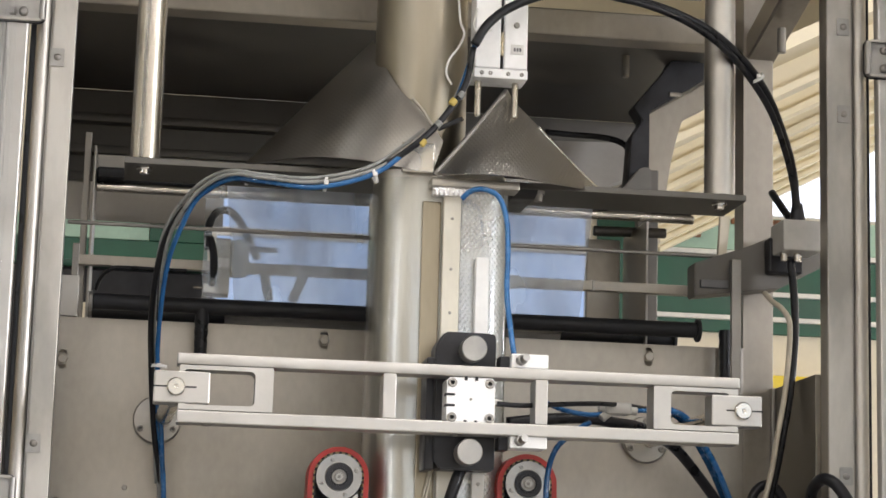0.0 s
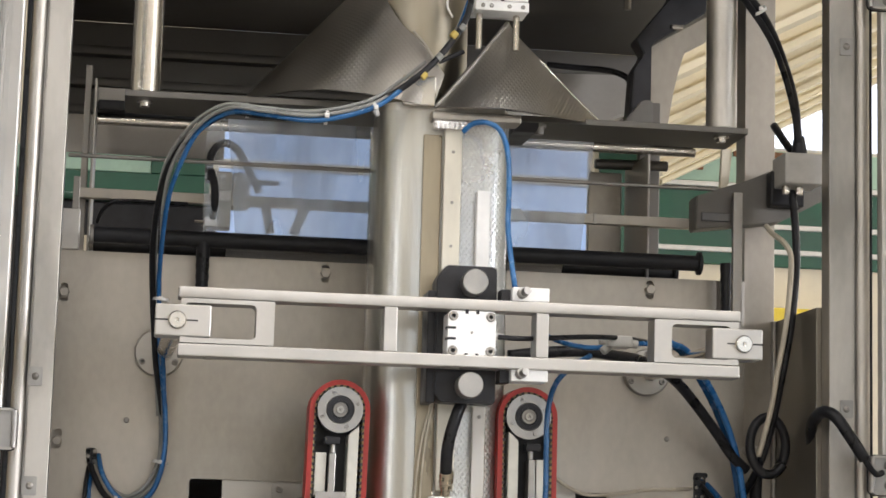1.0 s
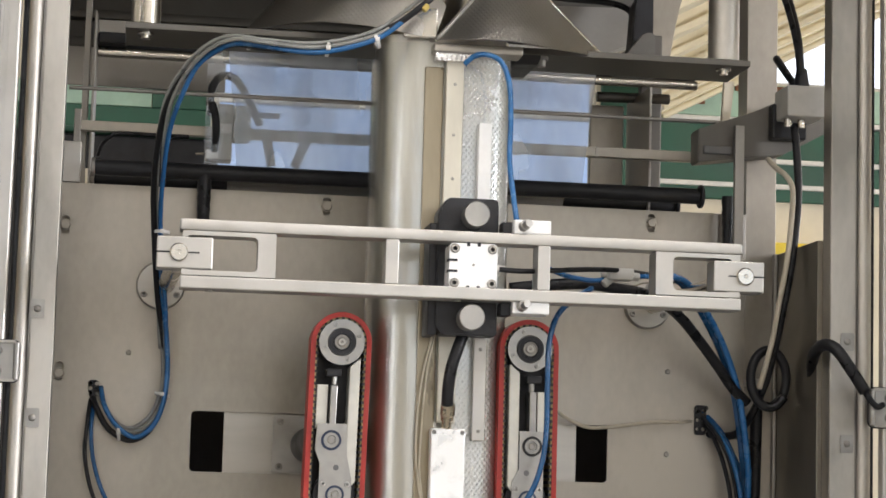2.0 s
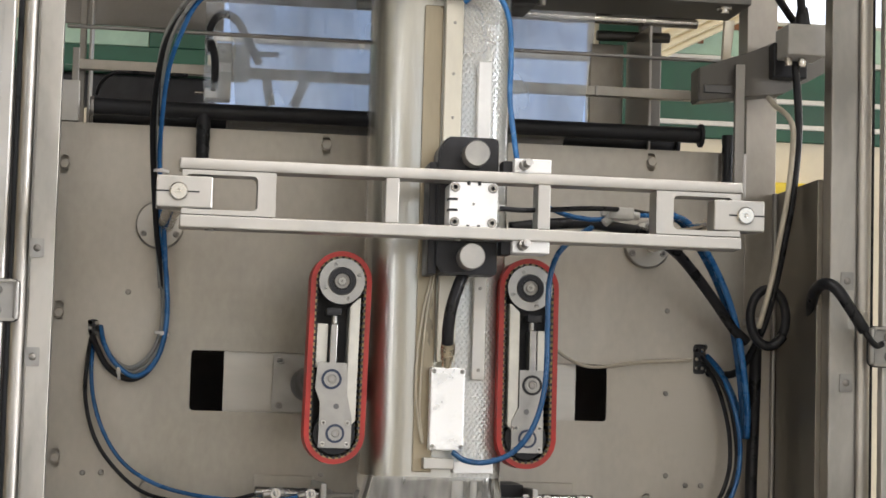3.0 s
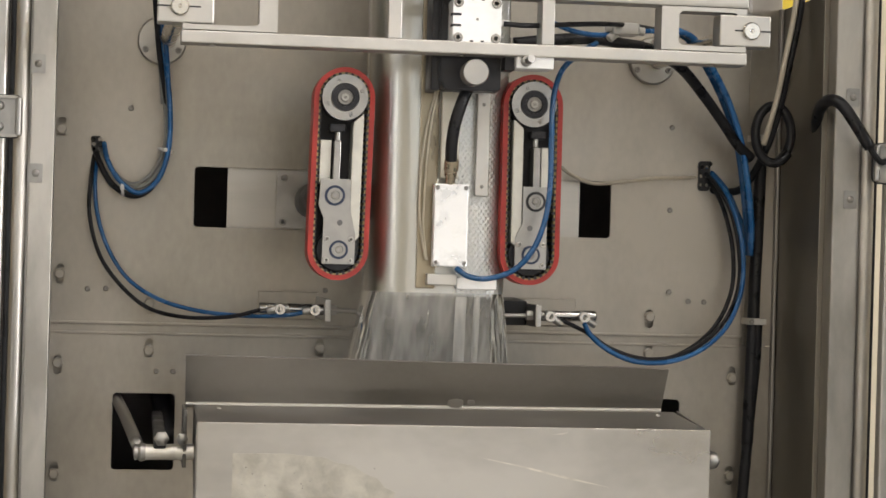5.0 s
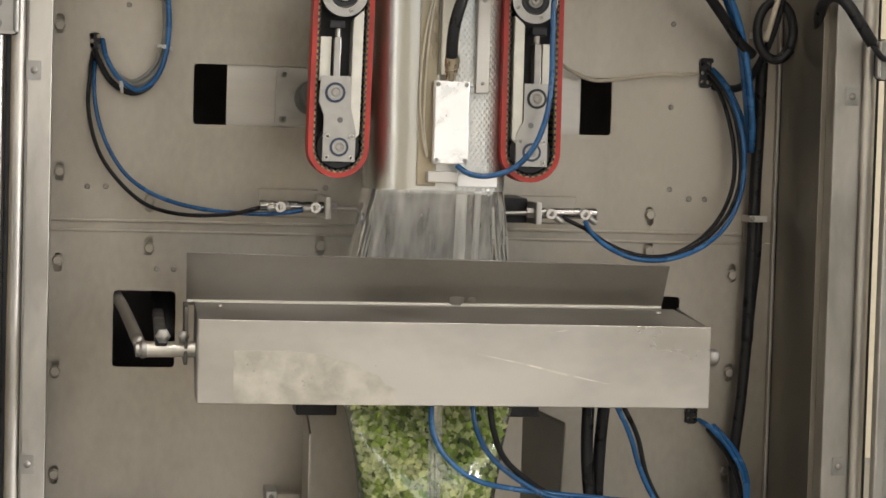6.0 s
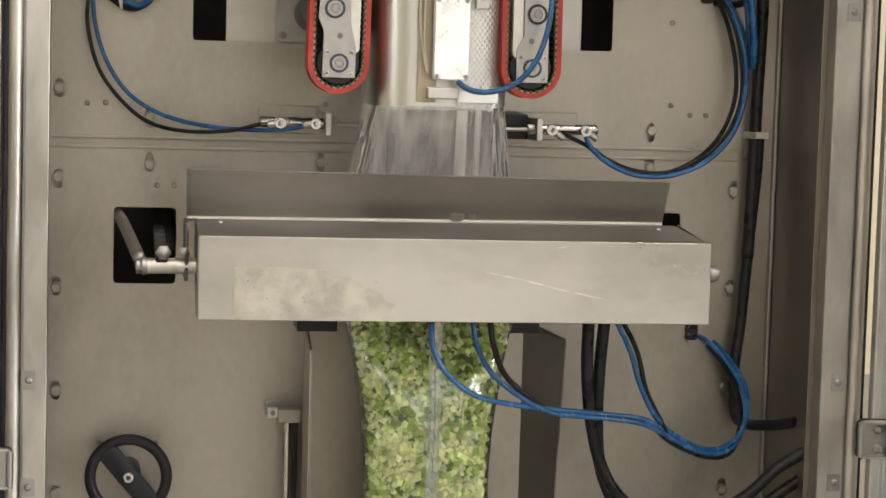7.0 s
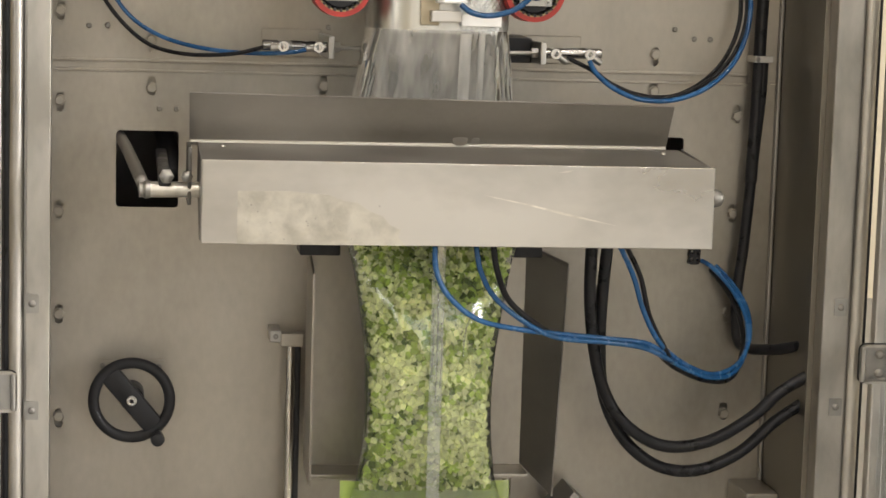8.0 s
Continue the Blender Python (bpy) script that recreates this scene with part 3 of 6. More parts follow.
def door_edge(x0, x1, y, hinges, s):
    """A guard door swung open, seen along its edge."""
    ob = thing("guard_door", "guard door with aluminium edge frame, swung open", "door", "guard doors", "", ((x0 + x1) / 2, y, 0.3))
    part("edge_frame", box(x0, x1, y - 0.020, y, 0.3, 2.6, 0.003), alu, ob)
    part("seal", box(*((x0 - 0.010, x0 - 0.001) if s > 0 else (x1 + 0.001, x1 + 0.010)), y + 0.014, y + 0.024, 0.3, 2.6, 0.002), black_rub, ob, "dark rubber seal")
    part("pane", box((x0 + x1) / 2 - 0.004, (x0 + x1) / 2 + 0.004, y - 0.80, y - 0.02, 0.3, 2.6, 0.001), glass_mat, ob, "clear polycarbonate pane")
    for z in hinges:
        hx = x0 - s * 0.012 if s > 0 else x1 - s * 0.012
        cx = hx + s * 0.014
        body = part("hinge", plate(rounded(0.046, 0.056, 0.009, 5, cx, z), y - 0.024, y - 0.0205), steel_satin, ob, "cast steel door hinge with two screws")
        part("hinge_rim", plate(rounded(0.046, 0.056, 0.009, 5, cx, z), y - 0.031, y - 0.0242, [rounded(0.039, 0.049, 0.006, 5, cx, z)]), steel_post, body, "raised rounded rim")
        part("gasket", plate(rounded(0.049, 0.059, 0.010, 5, cx, z), y - 0.0204, y - 0.018, [rounded(0.044, 0.054, 0.008, 5, cx, z)]), black_rub, body, "dark gasket")
        for dz in (-0.014, 0.014):
            part("screw", lathe([(0, 0), (0, 0.0068), (0.002, 0.0066), (0.0045, 0.0045), (0.0052, 0.002), (0.004, 0.0016), (0.004, 0)], (cx + s * 0.006, y - 0.0242, z + dz), (cx + s * 0.006, -2, z + dz), 16), steel_dark, body)
        part("knuckle", rod((cx - s * 0.020, y - 0.028, z - 0.026), (cx - s * 0.020, y - 0.028, z + 0.026), 0.0045, 14), steel_satin, body, "hinge knuckle")


door_edge(0.620, 0.655, -0.25, (1.505, 0.842, 2.215), 1)
door_edge(-0.655, -0.616, -0.25, (1.527, 2.214, 0.80), -1)


# ---- forming tube, collar and back seal ----
AX, AY, R = -0.032, -0.27, 0.0895      # axis and radius of the forming tube


def tube_ring(a, grow=0.0):
    """A point of the tube's flattened section; a runs from the front towards the east side."""
    c, d = math.sin(a), math.cos(a)
    return (AX + (R + grow) * math.copysign(abs(c) ** 0.43, c), AY - (0.086 + grow) * math.copysign(abs(d) ** 0.43, d))


def tube_sheet(a0, a1, n, grow, zs, thick):
    return grid_sheet([[(*tube_ring(a0 + (a1 - a0) * k / n, grow), z) for z in zs] for k in range(n + 1)], thick)


def forming_tube():
    ob = thing("forming_tube", "polished stainless steel forming tube wrapped in clear film", "tube", "", "", (AX, AY, 1.302))
    part("lower_tube", tube_sheet(0, 2 * math.pi, 96, 0, (1.302, 1.99), 0.003), steel_tube, ob)
    part("upper_tube", pipe((AX - 0.03, AY, 1.99), (AX - 0.03, AY, 2.75), 0.066, 0.003, 56), steel_fill_shade, ob, "narrower steel filling tube")
    part("embossed_sheet", tube_sheet(0.03, 1.35, 24, 0.0022, (1.304, 1.55, 1.80, 1.968), 0.001), emboss_tube, ob, "embossed bright metal sheet on the tube")
    # flat bars on the tube's front
    part("front_bar", box(-0.038, -0.014, -0.372, -0.362, 1.46, 1.952, 0.0015), cream_bar, ob, "flat cream bar with dark screws")
    for z in (1.92, 1.85, 1.79):
        part("screw", socket_screw(bmesh.new(), -0.026, -0.372, z, 0.002, 0.001), steel_dark, ob)
    part("front_bar", box(0.008, 0.026, -0.376, -0.360, 1.70, 1.868, 0.0015), alu_white, ob)
    bar = part("front_bar", box(0.009, 0.027, -0.374, -0.360, 1.437, 1.575, 0.0015), alu, ob)
    for z in (1.45, 1.56):
        part("screw", socket_screw(bmesh.new(), 0.018, -0.374, z, 0.0025, 0.001), steel_dark, bar)
    part("wear_strip", box(-0.066, -0.040, -0.362, -0.352, 1.312, 1.945, 0.002), yellowed, ob, "yellowed flat strip beneath the seal")
    return ob


forming_tube()


def wrapped_film():
    """The clear film drawn down round the tube, closed into a flat sleeve under it."""
    ob = thing("film_sleeve", "clear plastic film sleeve drawn down off the forming tube", "film", "", "", (AX, AY, 1.2))
    part("wrap", tube_sheet(0, 2 * math.pi, 80, 0.0045, [1.306 + 0.672 * i / 8 for i in range(9)], 0), film_wrap, ob, "film tight round the tube")
    rows = []
    for k in range(97):
        a = 2 * math.pi * k / 96
        row = []
        for i in range(13):
            t = i / 12
            x, y = tube_ring(a, 0.004)
            ridge = t ** 0.7 * (0.0045 * math.sin(9 * a + 1.3) + 0.0030 * math.sin(23 * a))
            row.append((AX - 0.002 * t + (x - AX) * (1 + 0.30 * t), AY + (y - AY) * (1 - 0.72 * t) + ridge, 1.306 - 0.150 * t))
        rows.append(row)
    part("skirt", grid_sheet(rows, 0), film_skirt, ob, "creased clear sleeve below the tube")
    for x0, x1, w in ((-0.004, 0.001, 0.0075), (0.018, 0.0225, 0.0042)):
        strip = [[(x0 + (x1 - x0) * i / 8 + w * u, -0.362 + 0.052 * i / 8 - 0.0018 * (1 - u * u), 1.302 - 0.146 * i / 8) for u in (-1, -0.5, 0, 0.5, 1)] for i in range(9)]
        part("fold", grid_sheet(strip, 0.0004), film_fold, ob, "milky folded seam of the film")



wrapped_film()


def ruled(top, low, n=24, m=14, bulge=0.0):
    a, b = spline(top, n), spline(low, n)
    rows = []
    for k in range(min(len(a), len(b))):
        row = []
        for i in range(m + 1):
            t = i / m
            p = a[k].lerp(b[k], t)
            p.y -= bulge * math.sin(math.pi * t)
            row.append(p)
        rows.append(row)
    return grid_sheet(rows, 0.002)


def collar():
    ob = thing("forming_collar", "embossed steel forming collar with two flared wings", "collar", "", "", (AX, AY, 1.985))
    part("left_wing", ruled([(-0.124, -0.19, 2.216), (-0.118, -0.30, 2.150), (-0.098, -0.335, 2.105), (-0.066, -0.352, 2.070), (-0.040, -0.362, 2.030)],
                            [(-0.303, -0.10, 2.036), (-0.225, -0.285, 2.014), (-0.16, -0.35, 2.000), (-0.105, -0.375, 1.988), (-0.055, -0.368, 1.982)], 8, 14, 0.004), emboss_left, ob)
    part("right_wing", ruled([(0.050, -0.335, 2.112), (0.056, -0.315, 2.122), (0.062, -0.290, 2.126), (0.066, -0.260, 2.128)],
                             [(-0.055, -0.392, 1.977), (0.030, -0.425, 1.973), (0.120, -0.375, 1.976), (0.217, -0.20, 2.008)], 10, 14, 0.004), emboss, ob)
    part("edge_strip", sweep([(-0.056, -0.394, 1.976), (0.0, -0.369, 2.046), (0.050, -0.338, 2.114)], 0.0028, 10), steel_dark, ob, "rolled edge of the wing")
    part("edge_strip", sweep([(0.112, -0.258, 2.083), (0.160, -0.232, 2.046), (0.217, -0.200, 2.007)], 0.0034, 10), steel_bright, ob, "bright edge of the wing")
    part("edge_strip", sweep([(-0.085, -0.366, 2.087), (-0.068, -0.366, 2.068), (-0.052, -0.370, 2.040)], 0.0022, 8), steel, ob)
    part("neck_plate", box(-0.098, -0.052, -0.372, -0.364, 1.982, 2.024, 0.002), steel_bright, ob, "small bright clamp plate")
    part("lip", box(-0.058, 0.065, -0.385, -0.345, 1.962, 1.974, 0.002), steel, ob)
    part("lip_block", box(-0.055, -0.006, -0.382, -0.362, 1.950, 1.962, 0.0015), emboss_tube, ob)
    part("under_block", prism([(-0.34, 1.974), (-0.20, 1.974), (-0.20, 1.968), (-0.31, 1.966)], "x", 0.066, 0.100, 0.0015), black_anod, ob, "dark mounting block")
    return ob


collar()


def collar_plates():
    for s, x0, x1, post_x, z0 in ((-1, -0.474, -0.110, -0.446, 1.994), (1, 0.060, 0.4195, 0.386, 1.990)):
        ob = thing("collar_plate", "grey steel plate that carries the forming collar", "plate", "collar plates", "", ((x0 + x1) / 2, -0.22, z0))
        part("plate", box(x0, x1, -0.27, -0.15, z0, z0 + 0.009, 0.001), steel_side_shade, ob)
        part("bar", rod((post_x, -0.245, z0 + 0.009), (post_x, -0.245, 2.75), 0.021 if s < 0 else 0.0225, 32), steel_bright if s < 0 else steel_post, ob, "upright polished steel bar")
        b = bmesh.new()
        lathe([(0, 0), (0, 0.011), (0.003, 0.011), (0.003, 0.007), (0.009, 0.007), (0.009, 0)], (post_x, -0.245, z0), (post_x, -0.245, z0 - 1), 20, b)
        part("nut", b, steel_bright, ob)
        if s > 0:
            part("nut", lathe([(0, 0), (0, 0.010), (0.005, 0.010), (0.005, 0.007), (0.015, 0.006), (0.015, 0)], (0.115, -0.255, z0), (0.115, -0.255, 0), 12), steel_dark, ob)


collar_plates()


def guide_cylinder():
    ob = thing("guided_cylinder", "white aluminium guided air cylinder with two rods", "cylinder", "", "", (0.036, -0.35, 2.12))
    part("body", box(0.0, 0.036, -0.37, -0.325, 2.137, 2.42, 0.002), alu_white, ob)
    part("body", box(0.041, 0.074, -0.37, -0.325, 2.137, 2.42, 0.002), alu_white, ob)
    part("groove", box(0.036, 0.041, -0.36, -0.33, 2.137, 2.42, 0.0005), black_anod, ob, "dark sensor groove")
    part("reed_sensor", box(0.0365, 0.0405, -0.368, -0.358, 2.155, 2.19, 0.001), brass, ob, "small yellow sensor")
    foot = part("end_plate", box(-0.001, 0.0745, -0.372, -0.322, 2.122, 2.136, 0.0015), alu_white, ob)
    for x in (0.010, 0.022, 0.047, 0.066):
        part("screw", socket_screw(bmesh.new(), x, -0.372, 2.129, 0.003, 0.001), steel_dark, foot)
    for x in (0.0085, 0.0605):
        part("rod", rod((x, -0.35, 2.071), (x, -0.35, 2.122), 0.0045, 18), steel_bright, ob)
    label = part("label", box(0.050, 0.068, -0.3716, -0.3704, 2.158, 2.172, 0), white_pl, ob, "small white label with grey print")
    for k in range(3):
        part("print", box(0.054 + 0.004 * k, 0.0565 + 0.004 * k, -0.3724, -0.3717, 2.162, 2.167, 0), print_grey, label)
    part("bolt", hex_bolt(bmesh.new(), 0.058, -0.370, 2.20, 0.004, 0.002), steel_dark, ob)
    part("fitting", rod((-0.012, -0.35, 2.131), (0.0, -0.35, 2.131), 0.003), steel_bright, ob)


guide_cylinder()


def cable_ties():
    """Yellow and grey markers where the bundle hangs."""
    for x, y, z, mat in ((-0.038, -0.430, 2.069, yellow_tape), (-0.079, -0.440, 2.008, yellow_tape), (-0.058, -0.434, 2.036, grey_pu), (-0.026, -0.424, 2.081, grey_pu)):
        t = part("cable_marker", rod((x - 0.003, y, z - 0.004), (x + 0.003, y, z + 0.004), 0.0050, 14), mat)
        tagged(t, "yellow cable marker sleeve" if mat is yellow_tape else "grey cable marker sleeve", "marker", "cable markers")
    t = part("cable_end", rod((-0.058, -0.43, 2.030), (-0.024, -0.435, 2.046), 0.0032, 12), black_rub)
    tagged(t, "stiff black cable end sticking out", "cable")


cable_ties()


def back_seal():
    ob = thing("seal_bar", "aluminium back seal bar on the forming tube", "seal bar", "", "", (-0.026, -0.38, 1.34))
    body = part("cover", box(-0.048, -0.002, -0.392, -0.372, 1.342, 1.452, 0.002), alu_cover, ob, "milled aluminium cover")
    for x, z in ((-0.044, 1.447), (-0.006, 1.447), (-0.044, 1.347), (-0.006, 1.347)):
        part("screw", socket_screw(bmesh.new(), x, -0.392, z, 0.003, 0.001), steel_dark, body)
    part("foot", box(-0.054, -0.013, -0.384, -0.362, 1.317, 1.332, 0.0015), alu, ob)
    part("foot", box(-0.0125, 0.042, -0.372, -0.355, 1.312, 1.328, 0.0015), alu_white, ob)
    part("fitting", lathe([(0, 0), (0, 0.0068), (0.012, 0.0068), (0.012, 0.0085), (0.018, 0.0085), (0.020, 0.0098), (0.034, 0.0098), (0.036, 0.0078), (0.036, 0)], (-0.027, -0.385, 1.452), (-0.027, -0.40, 1.49), 16), brass, ob, "brass hose fitting")


back_seal()


# ---- swinging seal arm ----
def seal_arm():
    ob = thing("swing_frame", "milled aluminium frame arm that carries the seal bar", "arm", "", "", (-0.02, -0.48, 1.66))
    y0, y1 = -0.49, -0.452
    part("top_rail", box(-0.391, 0.346, y0, y1, 1.690, 1.7045, 0.002), alu, ob)
    part("bottom_rail", box(-0.389, 0.345, y0, y1, 1.6155, 1.632, 0.002), alu, ob)
    for x0, x1 in ((-0.127, -0.110), (0.072, 0.0885)):
        part("cross_bar", box(x0, x1, y0 + 0.001, y1, 1.632, 1.690, 0.001), alu, ob)
    for s, xa, xb in ((-1, -0.387, -0.268), (1, 0.2295, 0.343)):
        # fork plate with a rounded window
        if s < 0:
            hole = rounded(0.092, 0.0445, 0.007, 5, -0.337, 1.6615)
            out = rounded(xb - xa, 0.0565, 0.001, 2, (xa + xb) / 2, 1.661)
        else:
            hole = rounded(0.080, 0.0445, 0.007, 5, 0.2925, 1.6615)
            out = rounded(xb - xa, 0.0565, 0.001, 2, (xa + xb) / 2, 1.661)
        part("fork", plate(out, y0, y1, [hole]), alu, ob)
        xc = -0.391 if s < 0 else 0.349
        x0, x1 = (-0.419, -0.348) if s < 0 else (0.307, 0.3755)
        clamp = part("clamp", box(x0, x1, y0 - 0.002, y1 - 0.004, 1.640, 1.681, 0.002), alu, ob, "split clamp block")
        slit = (x0 - 0.0002, xc + 0.026) if s < 0 else (xc - 0.022, x1 + 0.0002)
        part("slit", box(*slit, y0 - 0.0026, y0 + 0.004, 1.6597, 1.6617, 0), black_anod, clamp, "dark clamp slit")
        part("pin", lathe([(0, 0), (0, 0.0118), (0.004, 0.0118), (0.006, 0.010), (0.006, 0.003), (0.0052, 0)], (xc, y0 - 0.0015, 1.6605), (xc, -1, 1.6605), 28), steel_bright, clamp, "bright turned pin")
        fx = -0.408 if s < 0 else 0.3375
        flange = part("pivot_rod", rod(((fx + xc) / 2, -0.012, 1.6625), (xc, y1 + 0.004, 1.6610), 0.0125, 24), steel_bright, ob, "round pivot rod into the panel")
        part("flange", lathe([(0, 0), (0, 0.036), (0.009, 0.036), (0.011, 0.034), (0.011, 0)], (fx, -0.001, 1.6625), (fx, -1, 1.6625), 40), steel_brushed, flange, "round bolted flange")
        for k in range(3):
            a = radians(30 + 120 * k)
            part("screw", socket_screw(bmesh.new(), fx + 0.028 * math.cos(a), -0.012, 1.6625 - 0.028 * math.sin(a), 0.005, 0.003), steel_dark, flange)
    for x, z in ((-0.35, 1.6155), (0.30, 1.6155), (-0.03, 1.6155)):
        part("screw", lathe([(0, 0), (0, 0.006), (0.0015, 0.006), (0.0015, 0)], (x, -0.47, z), (x, -0.47, 0), 14), steel_dark, ob)
    return ob


seal_arm()


def seal_head():
    ob = thing("seal_carriage", "black seal carrier with white air cylinder and two knobs", "seal head", "", "", (-0.013, -0.44, 1.66))
    part("carrier", prism([(-0.041, 1.754), (0.0245, 1.754), (0.0265, 1.748), (0.0275, 1.573), (-0.045, 1.573), (-0.054, 1.585), (-0.054, 1.735)], "y", -0.445, -0.40, 0.002), black_anod, ob, "black anodised carrier block")
    part("rear_plate", box(-0.064, -0.052, -0.44, -0.385, 1.572, 1.72, 0.002), black_anod, ob)
    body = part("cylinder_body", plate(rounded(0.063, 0.059, 0.006, 4, -0.0125, 1.6595), -0.488, -0.446), alu_white, ob, "white square air cylinder")
    for x in (-0.040, 0.015):
        for z in (1.637, 1.682):
            part("screw", socket_screw(bmesh.new(), x + (0.0 if x > 0 else 0.003) - (0.003 if x > 0 else 0), -0.488, z, 0.0062, 0.0022), steel_dark, body)
    for k in (-1, 1):
        part("slot", box(-0.0125 + 0.007 * k - 0.002, -0.0125 + 0.007 * k + 0.002, -0.489, -0.475, 1.6852, 1.6905, 0), black_anod, body)
        part("slot", box(-0.0125 + 0.007 * k - 0.002, -0.0125 + 0.007 * k + 0.002, -0.489, -0.475, 1.6285, 1.6338, 0), black_anod, body)
        part("slot", box(-0.0455, -0.0335, -0.489, -0.475, 1.6595 + 0.007 * k - 0.0015, 1.6595 + 0.007 * k + 0.0015, 0), black_anod, body)
    part("centre_mark", rod((-0.0125, -0.488, 1.661), (-0.0125, -0.4895, 1.661), 0.0017, 12), steel_dark, body)
    for x, z in ((-0.010, 1.728), (-0.013, 1.5935)):
        part("knob", lathe([(0, 0), (0, 0.0145), (0.006, 0.0145), (0.010, 0.0165), (0.040, 0.0172), (0.042, 0.016), (0.042, 0)], (x + 0.001, -0.445, z), (x + 0.001, -1.0, z + 0.001), 36), steel_satin, ob, "round turned steel knob")
    for z0, z1 in ((1.705, 1.7235), (1.6005, 1.6185)):
        blk = part("valve_block", box(0.0405, 0.0895, -0.485, -0.44, z0, z1, 0.0015), alu_white, ob, "small white valve block")
        part("hose_fitting", lathe([(0, 0), (0, 0.0068), (0.008, 0.0068), (0.009, 0.005), (0.020, 0.005), (0.020, 0.003), (0.0205, 0)], (0.052, -0.486, (z0 + z1) / 2), (0.062, -0.53, (z0 + z1) / 2 + 0.006), 14), steel_satin, blk)
        part("fixing", box(0.028, 0.041, -0.47, -0.44, z0 - 0.002, z1 - 0.002, 0.001), black_anod, ob)
    part("air_fitting", lathe([(0, 0), (0, 0.005), (0.006, 0.005), (0.007, 0.0035), (0.013, 0.0035), (0.013, 0)], (0.019, -0.470, 1.660), (1, -0.470, 1.66), 12), white_pl, ob, "small air fitting")


seal_head()


def hose_joint():
    ob = tagged(part("hose_joint", box(0.190, 0.226, -0.385, -0.355, 1.661, 1.677, 0.003), grey_pl), "grey plastic hose connector", "connector")
    part("branch", rod((0.182, -0.37, 1.671), (0.236, -0.37, 1.667), 0.0058), grey_pl, ob)
    part("branch", rod((0.197, -0.37, 1.664), (0.186, -0.372, 1.655), 0.0058), grey_pl, ob)


hose_joint()


# ---- pull belts ----
def stadium(r, z0, z1, n=20):
    """Outline of a belt run round two pulleys, about x = 0."""
    out = [(r * math.cos(math.pi * k / n), z1 + r * math.sin(math.pi * k / n)) for k in range(n + 1)]
    return out + [(-r * math.cos(math.pi * k / n), z0 - r * math.sin(math.pi * k / n)) for k in range(n + 1)]


def pull_belt(xc, lean, flip):
    """A toothed pull belt with its pulleys and tension arm; lean: x shift from top to foot."""
    zt, zb, r = 1.5625, 1.3605, 0.0405
    ob = thing("pull_belt", "red toothed film pull belt on two pulleys", "belt", "pull belts", "", (xc, -0.33, 1.46))
    shear = Matrix(((1, 0, lean / (zt - zb), -lean * zt / (zt - zb)), (0, 1, 0, 0), (0, 0, 1, 0), (0, 0, 0, 1)))
    m = Matrix.Translation((xc, 0, 0)) @ shear

    def add(name, bm, mat, parent, label=""):
        bmesh.ops.transform(bm, matrix=m, verts=bm.verts)
        return part(name, bm, mat, parent, label)
    belt = add("belt", plate(stadium(r, zb, zt), -0.372, -0.325, [stadium(r - 0.0065, zb, zt)]), red_belt, ob, "red rubber belt")
    add("belt_lining", plate(stadium(r - 0.0065, zb, zt), -0.370, -0.326, [stadium(r - 0.0088, zb, zt)]), belt_base, ob, "tan corded inner side")
    # teeth on the inner side
    line = stadium(r - 0.0086, zb, zt, 16)
    teeth = bmesh.new()
    total = 0.0
    n = len(line)
    for k in range(n):
        a, b = Vector((line[k][0], 0, line[k][1])), Vector((line[(k + 1) % n][0], 0, line[(k + 1) % n][1]))
        seg = (b - a).length
        while total < seg:
            p = a.lerp(b, total / seg)
            bmesh.ops.create_cube(teeth, size=0.0036, matrix=Matrix.Translation((p.x, -0.3505, p.z)) @ Matrix.Rotation(math.atan2(-(b - a).z, (b - a).x), 4, "Y") @ Matrix.Diagonal((1.0, 11.5, 1.1, 1)))
            total += 0.0082
        total -= seg
    tagged(add("teeth", teeth, belt_teeth, belt), kind="stuff")
    add("back_plate", plate(stadium(0.030, zb, zt), -0.336, -0.328), black_anod, ob, "dark carrier plate")
    hub = add("upper_pulley", lathe([(0, 0), (0, 0.030), (0.004, 0.0305), (0.004, 0.019), (0.002, 0.018), (0.002, 0.016), (0.003, 0.016), (0.003, 0)], (0, -0.374, zt), (0, -1, zt), 44), steel_satin, ob, "bright pulley disc")
    add("seal_ring", lathe([(0.0, 0.0), (0.0, 0.0178), (0.002, 0.0178), (0.002, 0.0125), (0, 0.0125)], (0, -0.3775, zt), (0, -1, zt), 36), black_anod, hub, "dark bearing ring")
    add("bearing", lathe([(0, 0), (0, 0.011), (0.002, 0.011), (0.002, 0.0085), (0.001, 0.008), (0.001, 0.006), (0.0025, 0.0055), (0.0025, 0.003), (0.001, 0.003), (0.001, 0)], (0, -0.3775, zt), (0, -1, zt), 30), steel_dark, hub)
    add("shaft_ring", lathe([(0, 0.0098), (0, 0.0122), (0.003, 0.0122), (0.003, 0.0098), (0, 0.0098)], (0, -0.3775, zt), (0, -1, zt), 30), black_rub, hub)
    add("shaft_screw", socket_screw(bmesh.new(), 0, -0.3785, zt, 0.0052, 0.002), alu, hub)
    for k in range(4):
        a = radians(22 + 90 * k)
        add("screw", socket_screw(bmesh.new(), 0.0245 * math.cos(a), -0.378, zt + 0.0245 * math.sin(a), 0.003, 0.0012), steel_satin, hub)
    add("pulley_core", rod((0, -0.374, zt), (0, -0.328, zt), 0.029, 36), black_anod, ob)
    low = add("lower_pulley", rod((0, -0.366, zb), (0, -0.328, zb), 0.0285, 36), black_anod, ob, "toothed black pulley")
    # tension arm with two bearing plates
    zm = 1.432
